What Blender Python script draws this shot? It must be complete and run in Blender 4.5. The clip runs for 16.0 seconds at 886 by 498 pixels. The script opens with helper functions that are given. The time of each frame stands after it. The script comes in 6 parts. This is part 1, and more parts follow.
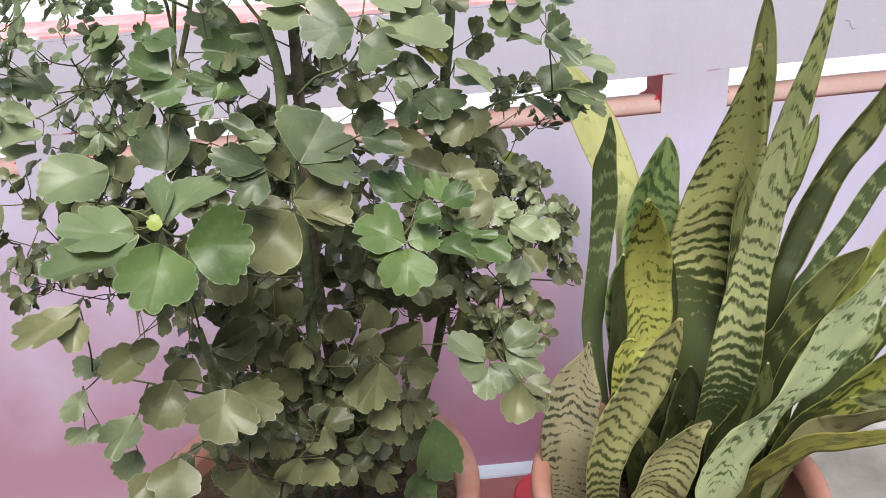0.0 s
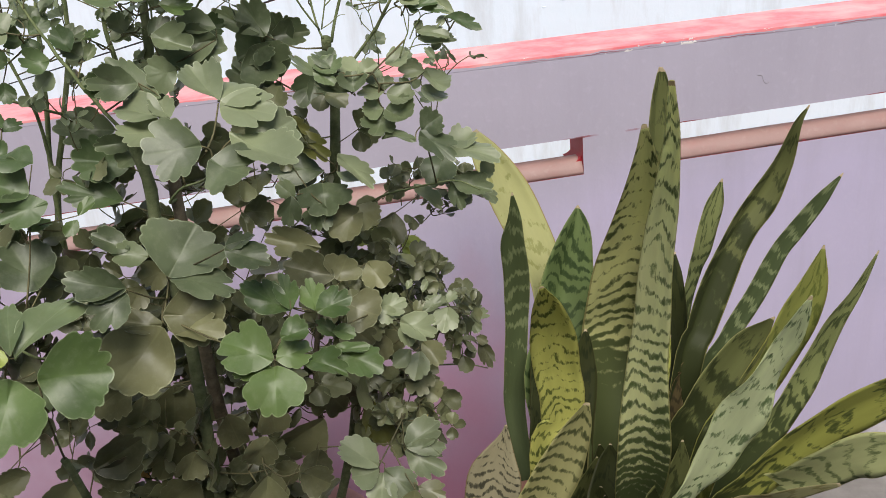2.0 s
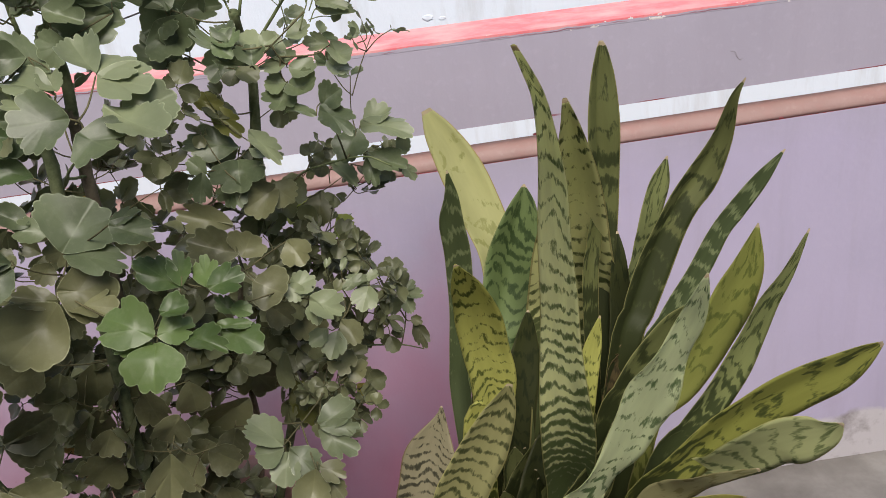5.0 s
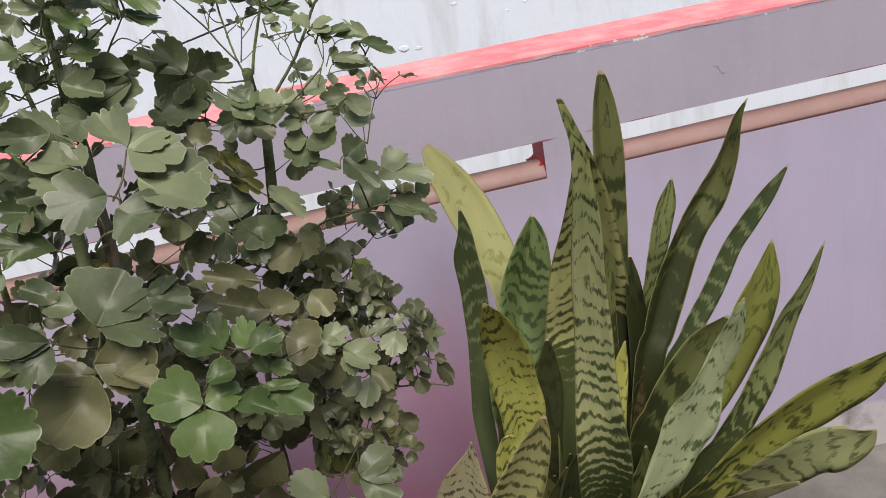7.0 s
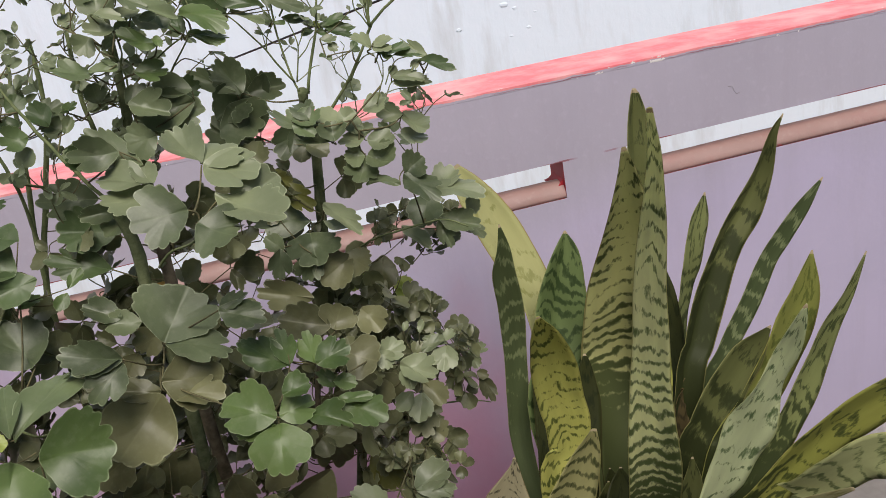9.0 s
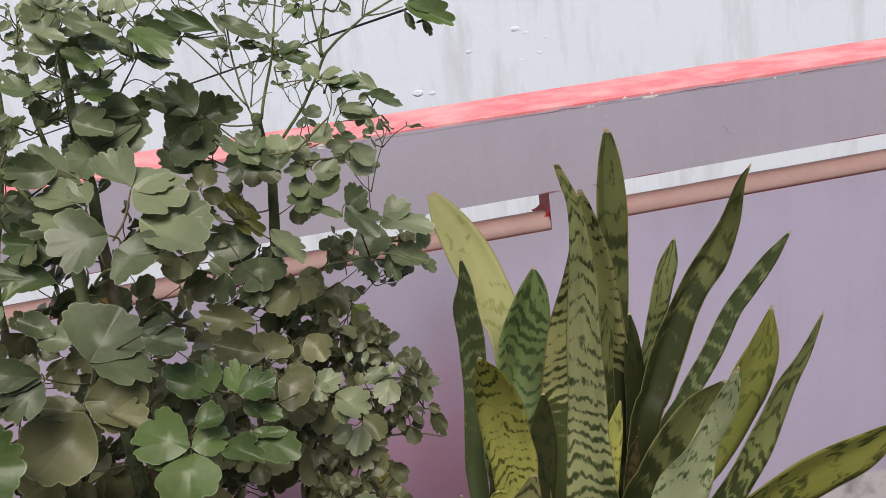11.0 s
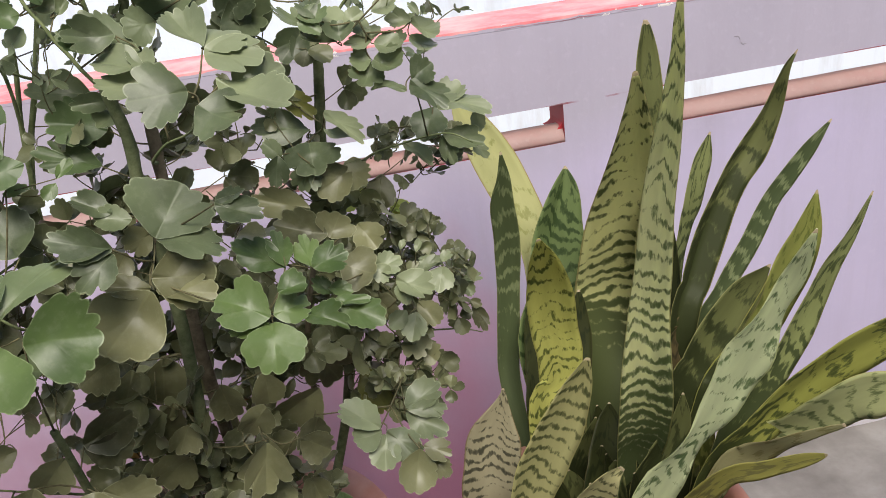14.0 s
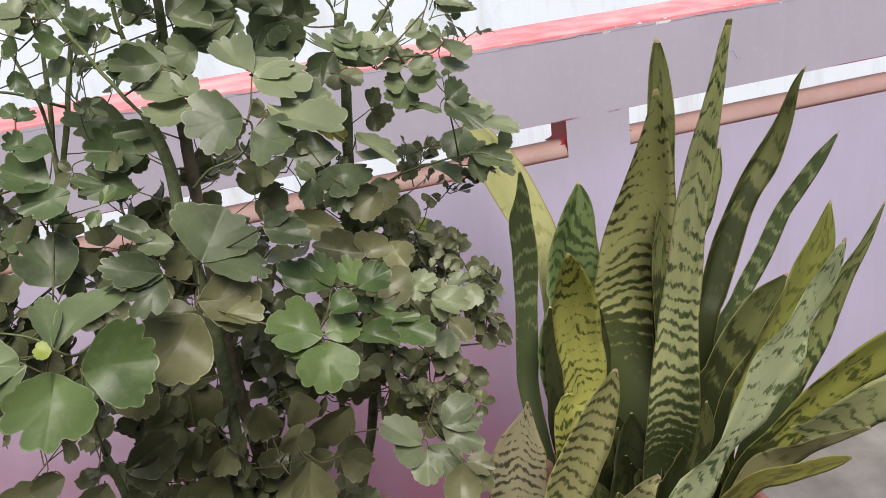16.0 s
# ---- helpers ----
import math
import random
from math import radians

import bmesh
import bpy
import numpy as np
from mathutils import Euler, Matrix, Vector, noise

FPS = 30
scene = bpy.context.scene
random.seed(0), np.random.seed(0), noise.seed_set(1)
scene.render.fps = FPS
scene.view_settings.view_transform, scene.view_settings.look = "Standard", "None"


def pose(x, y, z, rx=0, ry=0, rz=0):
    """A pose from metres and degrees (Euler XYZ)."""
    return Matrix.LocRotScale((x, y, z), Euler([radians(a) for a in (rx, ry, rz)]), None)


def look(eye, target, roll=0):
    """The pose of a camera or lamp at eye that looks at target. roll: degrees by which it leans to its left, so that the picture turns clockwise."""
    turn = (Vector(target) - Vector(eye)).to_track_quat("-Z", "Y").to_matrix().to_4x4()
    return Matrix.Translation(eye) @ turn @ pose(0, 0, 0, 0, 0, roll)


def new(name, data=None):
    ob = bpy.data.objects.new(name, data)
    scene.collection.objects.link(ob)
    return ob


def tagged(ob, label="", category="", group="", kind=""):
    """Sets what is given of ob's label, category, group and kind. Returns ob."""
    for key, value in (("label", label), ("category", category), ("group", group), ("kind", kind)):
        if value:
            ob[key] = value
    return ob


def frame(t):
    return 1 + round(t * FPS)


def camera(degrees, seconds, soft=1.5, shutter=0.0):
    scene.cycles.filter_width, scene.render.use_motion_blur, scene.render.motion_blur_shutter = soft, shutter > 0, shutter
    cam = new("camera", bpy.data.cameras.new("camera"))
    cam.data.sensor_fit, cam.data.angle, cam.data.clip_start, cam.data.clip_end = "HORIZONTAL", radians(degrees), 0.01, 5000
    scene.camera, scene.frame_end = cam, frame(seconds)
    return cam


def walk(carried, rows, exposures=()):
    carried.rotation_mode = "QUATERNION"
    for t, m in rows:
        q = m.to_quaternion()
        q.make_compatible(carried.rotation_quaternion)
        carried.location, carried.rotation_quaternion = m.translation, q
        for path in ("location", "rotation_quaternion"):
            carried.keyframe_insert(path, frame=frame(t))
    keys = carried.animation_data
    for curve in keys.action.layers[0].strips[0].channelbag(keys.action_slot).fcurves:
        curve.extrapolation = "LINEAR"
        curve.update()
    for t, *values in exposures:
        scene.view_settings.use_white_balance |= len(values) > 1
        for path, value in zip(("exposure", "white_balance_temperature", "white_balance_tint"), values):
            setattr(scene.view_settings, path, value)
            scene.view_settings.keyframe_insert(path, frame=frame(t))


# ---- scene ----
cam = camera(59.2, 16.0, 0.8)
PATH = [
    (0, (-0.048, 0.036, 1.201), (0.031, 1.842, 0.346), -4.2),
    (0.5, (-0.043, 0.036, 1.216), (0.072, 1.855, 0.394), -4.8),
    (1, (-0.044, 0.033, 1.217), (0.117, 1.86, 0.42), -5.8),
    (1.5, (-0.006, 0.046, 1.225), (0.163, 1.883, 0.451), -6.4),
    (2, (0.046, 0.069, 1.238), (0.198, 1.909, 0.469), -6.3),
    (2.5, (0.081, 0.092, 1.249), (0.198, 1.93, 0.47), -6.1),
    (3, (0.091, 0.085, 1.246), (0.188, 1.925, 0.47), -6.1),
    (3.5, (0.116, 0.071, 1.227), (0.213, 1.909, 0.446), -6.5),
    (4, (0.154, 0.064, 1.207), (0.232, 1.897, 0.411), -6.7),
    (6.5, (0.163, 0.074, 1.235), (0.276, 1.911, 0.451), -9.1),
    (7, (0.114, 0.075, 1.243), (0.258, 1.92, 0.483), -10.7),
    (7.5, (0.068, 0.085, 1.246), (0.252, 1.931, 0.5), -12.4),
    (8, (0.028, 0.08, 1.247), (0.232, 1.93, 0.517), -12.4),
    (10.5, (0.103, 0.07, 1.247), (0.247, 1.949, 0.577), -8.3),
    (11, (0.125, 0.076, 1.253), (0.268, 1.958, 0.59), -8.0),
    (11.5, (0.137, 0.083, 1.241), (0.294, 1.959, 0.565), -7.8),
    (12, (0.128, 0.081, 1.233), (0.299, 1.949, 0.54), -7.8),
    (12.5, (0.1, 0.075, 1.224), (0.275, 1.934, 0.508), -8.1),
    (13, (0.078, 0.077, 1.2), (0.254, 1.919, 0.443), -8.0),
    (13.5, (0.063, 0.074, 1.196), (0.245, 1.905, 0.413), -7.8),
    (14, (0.019, 0.076, 1.198), (0.241, 1.9, 0.408), -7.7),
    (14.5, (-0.026, 0.084, 1.203), (0.228, 1.904, 0.416), -8.1),
    (15, (-0.034, 0.087, 1.211), (0.244, 1.908, 0.433), -8.4),
    (15.5, (-0.045, 0.082, 1.21), (0.235, 1.907, 0.442), -8.2),
    (16, (-0.035, 0.073, 1.212), (0.249, 1.901, 0.452), -8.3),
]
walk(cam, [(t, look(eye, target, roll)) for t, eye, target, roll in PATH], exposures=[(0, 1.33, 6600, 6), (0.5, 1.13, 6650, 7), (1, 1.06, 6700, 8), (2.5, 0.72, 6750, 10), (4, 0.74, 6800, 11), (7.5, 0.56, 6850, 11.5), (10.5, 0.55, 6850, 11.5), (11.5, 0.41, 6850, 11.5), (12, 0.41, 6850, 11.5), (13, 0.72, 6850, 11), (14, 0.97, 6800, 10.5), (16, 0.86, 6800, 10.5)])

# ---- light ----
world = bpy.data.worlds.new("sky")
scene.world = world
world.use_nodes = True
wn = world.node_tree.nodes
sky = wn.new("ShaderNodeTexSky")
sky.sky_type = "NISHITA"
sky.sun_disc = False
sky.sun_elevation = radians(54)
sky.sun_rotation = radians(175)
sky.air_density, sky.dust_density, sky.ozone_density = 1.0, 1.5, 1.0
world.node_tree.links.new(sky.outputs["Color"], wn["Background"].inputs["Color"])
wn["Background"].inputs["Strength"].default_value = 0.066

sun_data = bpy.data.lights.new("sun", "SUN")
sun_data.energy = 2.5
sun_data.angle = radians(34)
sun_data.color = (1.0, 0.97, 0.915)
sun = new("sun", sun_data)
sun.matrix_world = look((0.15, -2.54, 3.5), (0.0, 0.0, 0.0))


# ---- material helpers ----
def material(name, roughness=0.6, specular=0.4):
    m = bpy.data.materials.new(name)
    m.use_nodes = True
    b = m.node_tree.nodes["Principled BSDF"]
    b.inputs["Roughness"].default_value = roughness
    b.inputs["Specular IOR Level"].default_value = specular
    return m, m.node_tree.nodes, m.node_tree.links, b


def noise_node(n, l, vector, scale, detail=4.0, rough=0.55, distortion=0.0):
    t = n.new("ShaderNodeTexNoise")
    t.inputs["Scale"].default_value = scale
    t.inputs["Detail"].default_value = detail
    t.inputs["Roughness"].default_value = rough
    t.inputs["Distortion"].default_value = distortion
    if vector is not None:
        l.new(vector, t.inputs["Vector"])
    return t.outputs["Fac"]


def ramp(n, l, fac, stops):
    r = n.new("ShaderNodeValToRGB")
    while len(r.color_ramp.elements) < len(stops):
        r.color_ramp.elements.new(0.5)
    for e, (p, c) in zip(r.color_ramp.elements, stops):
        e.position = p
        e.color = (*c, 1.0) if isinstance(c, tuple) else (c, c, c, 1.0)
    l.new(fac, r.inputs["Fac"])
    return r.outputs["Color"]


def mix(n, l, fac, a, b, blend="MIX"):
    x = n.new("ShaderNodeMix")
    x.data_type, x.blend_type = "RGBA", blend
    for value, socket in ((fac, x.inputs["Factor"]), (a, x.inputs["A"]), (b, x.inputs["B"])):
        if isinstance(value, tuple):
            socket.default_value = (*value, 1.0)
        elif isinstance(value, (int, float)):
            socket.default_value = value
        else:
            l.new(value, socket)
    return x.outputs["Result"]


def maths(n, l, op, a, b=0.0, clamp=False):
    x = n.new("ShaderNodeMath")
    x.operation, x.use_clamp = op, clamp
    for value, socket in ((a, x.inputs[0]), (b, x.inputs[1])):
        if isinstance(value, (int, float)):
            socket.default_value = value
        else:
            l.new(value, socket)
    return x.outputs[0]


def bump(n, l, b, height, strength, distance):
    x = n.new("ShaderNodeBump")
    x.inputs["Strength"].default_value = strength
    x.inputs["Distance"].default_value = distance
    l.new(height, x.inputs["Height"])
    l.new(x.outputs["Normal"], b.inputs["Normal"])


def place(n, l):
    """World position, and its x, y and z."""
    g = n.new("ShaderNodeNewGeometry").outputs["Position"]
    s = n.new("ShaderNodeSeparateXYZ")
    l.new(g, s.inputs[0])
    return g, s.outputs[0], s.outputs[1], s.outputs[2]


# ---- materials ----
WALL_Y, TOP, SILL, SOFFIT, BACK_Y, COPING_Y = 1.40, 1.01, 0.789, 0.859, 1.488, 1.60
FALL = 0.014  # the slots rise a little along the wall
CORAL = (0.80, 0.19, 0.215)


def parapet_paint(name, lilac_a, lilac_b, band_a, band_b):
    m, n, l, b = material(name, 0.62, 0.3)
    p, x, y, z = place(n, l)
    zs = maths(n, l, "SUBTRACT", z, maths(n, l, "MULTIPLY", maths(n, l, "SUBTRACT", x, 0.45), FALL))
    fine = noise_node(n, l, p, 60, 5)
    broad = noise_node(n, l, p, 3.0, 4)
    edge = noise_node(n, l, p, 22, 4, 0.6)
    wobble = maths(n, l, "MULTIPLY", maths(n, l, "SUBTRACT", edge, 0.5), 0.010)
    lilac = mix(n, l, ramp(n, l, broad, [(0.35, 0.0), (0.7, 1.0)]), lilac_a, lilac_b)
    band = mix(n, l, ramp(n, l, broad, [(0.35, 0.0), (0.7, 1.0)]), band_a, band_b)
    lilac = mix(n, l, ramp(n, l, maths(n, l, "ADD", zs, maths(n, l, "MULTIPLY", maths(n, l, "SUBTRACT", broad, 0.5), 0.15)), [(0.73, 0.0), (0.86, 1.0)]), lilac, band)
    lilac = mix(n, l, ramp(n, l, fine, [(0.55, 0.0), (0.75, 0.25)]), lilac, (0.52, 0.47, 0.58))
    drip = n.new("ShaderNodeMapping")
    drip.inputs["Scale"].default_value = (14, 14, 1.3)
    l.new(p, drip.inputs["Vector"])
    lilac = mix(n, l, ramp(n, l, noise_node(n, l, drip.outputs[0], 1.5, 6, 0.65), [(0.48, 0.0), (0.72, 0.16)]), lilac, (0.30, 0.26, 0.32))
    lilac = mix(n, l, ramp(n, l, noise_node(n, l, p, 1.6, 3), [(0.42, 0.0), (0.7, 0.22)]), lilac, (0.56, 0.52, 0.64))
    speck = maths(n, l, "GREATER_THAN", noise_node(n, l, p, 45, 2), 0.765)
    lilac = mix(n, l, maths(n, l, "MULTIPLY", speck, 0.5), lilac, (0.28, 0.24, 0.28))
    # red bounce, and shade to the left, painted low into the lilac
    pink_bounce = maths(n, l, "ADD", maths(n, l, "MULTIPLY", maths(n, l, "SUBTRACT", noise_node(n, l, p, 3.5, 4), 0.5), 0.8), maths(n, l, "ADD", z, maths(n, l, "MULTIPLY", maths(n, l, "MAXIMUM", maths(n, l, "SUBTRACT", x, 0.2), 0.0), 2.5)))
    lilac = mix(n, l, ramp(n, l, pink_bounce, [(0.18, 0.85), (0.72, 0.0)]), lilac, mix(n, l, ramp(n, l, maths(n, l, "ADD", x, maths(n, l, "MULTIPLY", broad, 0.3)), [(-0.19, 1.0), (0.18, 0.0)]), (0.55, 0.255, 0.375), (0.29, 0.15, 0.215)))
    # grey-white smear along the foot of the wall, stained, broader to one side
    height = ramp(n, l, maths(n, l, "MULTIPLY", maths(n, l, "ADD", x, 0.5), 0.5), [(0.36, -0.06), (0.45, 0.05), (0.55, 0.12)])
    foot = maths(n, l, "SUBTRACT", maths(n, l, "ADD", height, maths(n, l, "MULTIPLY", maths(n, l, "SUBTRACT", noise_node(n, l, p, 8, 5, 0.6), 0.5), 0.07)), z)
    smear = ramp(n, l, noise_node(n, l, p, 12, 5, 0.65), [(0.34, (0.27, 0.24, 0.24)), (0.54, (0.58, 0.55, 0.57))])
    lilac = mix(n, l, ramp(n, l, foot, [(0.0, 0.0), (0.012, 0.9)]), lilac, smear)
    coral = mix(n, l, ramp(n, l, noise_node(n, l, p, 9, 5, 0.6), [(0.42, 0.0), (0.66, 1.0)]), CORAL, (0.82, 0.42, 0.42))
    coral = mix(n, l, ramp(n, l, fine, [(0.45, 0.0), (0.75, 0.5)]), coral, (0.84, 0.36, 0.37))
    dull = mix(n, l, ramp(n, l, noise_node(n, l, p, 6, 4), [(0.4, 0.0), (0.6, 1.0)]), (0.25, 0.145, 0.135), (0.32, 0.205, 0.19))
    # bounced light inside the slots is painted in, deepening the coral to red
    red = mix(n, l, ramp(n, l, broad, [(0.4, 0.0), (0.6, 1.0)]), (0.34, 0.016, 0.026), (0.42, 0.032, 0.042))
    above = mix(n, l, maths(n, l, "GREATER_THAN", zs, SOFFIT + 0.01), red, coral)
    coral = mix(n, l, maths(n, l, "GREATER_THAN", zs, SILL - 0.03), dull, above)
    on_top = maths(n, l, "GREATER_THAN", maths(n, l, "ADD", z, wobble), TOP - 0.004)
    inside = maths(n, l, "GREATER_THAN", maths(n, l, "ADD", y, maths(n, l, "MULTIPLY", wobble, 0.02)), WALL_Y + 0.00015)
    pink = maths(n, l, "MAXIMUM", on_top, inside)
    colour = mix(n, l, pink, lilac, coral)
    # bare plaster where the coat has chipped along the coping's edge, and a broken dark red line under it
    near = maths(n, l, "LESS_THAN", maths(n, l, "ABSOLUTE", maths(n, l, "SUBTRACT", z, TOP - 0.004)), 0.006)
    near = maths(n, l, "MULTIPLY", near, maths(n, l, "LESS_THAN", y, WALL_Y + 0.006))
    chip = maths(n, l, "MULTIPLY", near, maths(n, l, "GREATER_THAN", noise_node(n, l, p, 26, 4, 0.65), 0.62))
    colour = mix(n, l, chip, colour, (0.78, 0.74, 0.73))
    edge_line = maths(n, l, "LESS_THAN", maths(n, l, "ABSOLUTE", maths(n, l, "ADD", maths(n, l, "SUBTRACT", z, TOP - 0.007), wobble)), 0.0009)
    edge_line = maths(n, l, "MULTIPLY", edge_line, ramp(n, l, noise_node(n, l, p, 7, 3), [(0.5, 0.0), (0.6, 0.8)]))
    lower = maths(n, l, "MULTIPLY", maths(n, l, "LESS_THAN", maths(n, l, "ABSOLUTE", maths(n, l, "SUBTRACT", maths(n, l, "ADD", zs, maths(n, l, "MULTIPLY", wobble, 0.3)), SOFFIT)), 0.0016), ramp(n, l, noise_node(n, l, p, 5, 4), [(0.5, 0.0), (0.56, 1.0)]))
    colour = mix(n, l, maths(n, l, "MAXIMUM", edge_line, lower), colour, (0.24, 0.05, 0.06))
    l.new(colour, b.inputs["Base Color"])
    bump(n, l, b, mix(n, l, 0.5, fine, broad), 0.25, 0.004)
    return m


def sill_paint():
    """Faded salmon oil paint, scuffed, with redder patches and a few dark specks."""
    m, n, l, b = material("faded_salmon_paint", 0.55, 0.35)
    p, x, y, z = place(n, l)
    c = mix(n, l, ramp(n, l, noise_node(n, l, p, 5, 4), [(0.38, 0.0), (0.66, 1.0)]), (0.285, 0.18, 0.165), (0.345, 0.22, 0.205))
    c = mix(n, l, ramp(n, l, noise_node(n, l, p, 28, 5, 0.65), [(0.5, 0.0), (0.72, 0.4)]), c, (0.34, 0.165, 0.155))
    c = mix(n, l, ramp(n, l, noise_node(n, l, p, 75, 4), [(0.55, 0.0), (0.7, 0.2)]), c, (0.42, 0.31, 0.29))
    line = maths(n, l, "LESS_THAN", maths(n, l, "ADD", y, maths(n, l, "MULTIPLY", noise_node(n, l, p, 30, 3), 0.004)), WALL_Y + 0.0022)
    c = mix(n, l, maths(n, l, "MULTIPLY", line, 0.8), c, (0.56, 0.15, 0.17))
    c = mix(n, l, maths(n, l, "GREATER_THAN", noise_node(n, l, p, 52, 2), 0.77), c, (0.12, 0.07, 0.06))
    l.new(c, b.inputs["Base Color"])
    bump(n, l, b, noise_node(n, l, p, 40, 5), 0.3, 0.004)
    return m


def whitewash():
    m, n, l, b = material("weathered_whitewash", 0.8, 0.2)
    p, x, y, z = place(n, l)
    stretch = n.new("ShaderNodeMapping")
    stretch.inputs["Scale"].default_value = (9, 9, 1.6)
    l.new(p, stretch.inputs["Vector"])
    streak = noise_node(n, l, stretch.outputs[0], 1.6, 6, 0.65)
    patch = noise_node(n, l, p, 2.2, 5, 0.6)
    colour = mix(n, l, ramp(n, l, streak, [(0.50, 0.0), (0.72, 0.55)]), (0.74, 0.83, 0.93), (0.52, 0.55, 0.58))
    colour = mix(n, l, ramp(n, l, patch, [(0.5, 0.0), (0.75, 0.35)]), colour, (0.74, 0.79, 0.87))
    l.new(colour, b.inputs["Base Color"])
    bump(n, l, b, mix(n, l, 0.5, streak, noise_node(n, l, p, 35, 5)), 0.4, 0.006)
    return m


def cement(name, low, high):
    m, n, l, b = material(name, 0.75, 0.3)
    p, x, y, z = place(n, l)
    broad = noise_node(n, l, p, 5, 6, 0.6)
    fine = noise_node(n, l, p, 90, 4)
    colour = mix(n, l, ramp(n, l, broad, [(0.35, 0.0), (0.65, 1.0)]), low, high)
    colour = mix(n, l, ramp(n, l, fine, [(0.45, 0.0), (0.7, 0.35)]), colour, tuple(v * 0.6 for v in low))
    l.new(colour, b.inputs["Base Color"])
    bump(n, l, b, fine, 0.3, 0.002)
    return m


def worn_floor():
    """Pale cement with a red oxide strip along the foot of the wall, worn away at one end."""
    m, n, l, b = material("worn_red_oxide_floor", 0.6, 0.35)
    p, x, y, z = place(n, l)
    fine = noise_node(n, l, p, 90, 4)
    broad = noise_node(n, l, p, 5, 6, 0.6)
    pale = mix(n, l, ramp(n, l, broad, [(0.35, 0.0), (0.65, 1.0)]), (0.16, 0.148, 0.136), (0.30, 0.285, 0.265))
    red = mix(n, l, ramp(n, l, broad, [(0.35, 0.0), (0.65, 1.0)]), (0.38, 0.13, 0.12), (0.44, 0.20, 0.185))
    worn = maths(n, l, "ADD", x, maths(n, l, "MULTIPLY", maths(n, l, "SUBTRACT", broad, 0.5), 0.5))
    strip = maths(n, l, "MULTIPLY", ramp(n, l, worn, [(0.38, 1.0), (0.5, 0.0)]), ramp(n, l, maths(n, l, "ADD", y, maths(n, l, "MULTIPLY", broad, 0.3)), [(0.9, 0.0), (1.0, 1.0)]))
    c = mix(n, l, strip, pale, red)
    dirt = maths(n, l, "ADD", y, maths(n, l, "MULTIPLY", maths(n, l, "SUBTRACT", noise_node(n, l, p, 16, 5), 0.5), 0.10))
    c = mix(n, l, ramp(n, l, maths(n, l, "SUBTRACT", dirt, 0.80), [(0.545, 0.0), (0.59, 0.35)]), c, (0.10, 0.085, 0.08))
    c = mix(n, l, ramp(n, l, fine, [(0.5, 0.0), (0.75, 0.3)]), c, (0.2, 0.17, 0.16))
    l.new(c, b.inputs["Base Color"])
    bump(n, l, b, fine, 0.3, 0.002)
    return m


def clay(name, colour, pale):
    m, n, l, b = material(name, 0.55, 0.35)
    p, x, y, z = place(n, l)
    broad = noise_node(n, l, p, 14, 5, 0.6)
    fine = noise_node(n, l, p, 160, 3)
    c = mix(n, l, ramp(n, l, broad, [(0.42, 0.0), (0.68, 0.7)]), colour, pale)
    l.new(c, b.inputs["Base Color"])
    bump(n, l, b, fine, 0.2, 0.001)
    return m


def soil():
    m, n, l, b = material("dry_brown_soil", 0.95, 0.1)
    p, x, y, z = place(n, l)
    c = ramp(n, l, noise_node(n, l, p, 70, 6, 0.7), [(0.3, (0.03, 0.02, 0.014)), (0.7, (0.13, 0.09, 0.06))])
    l.new(c, b.inputs["Base Color"])
    bump(n, l, b, noise_node(n, l, p, 90, 6), 0.8, 0.01)
    return m


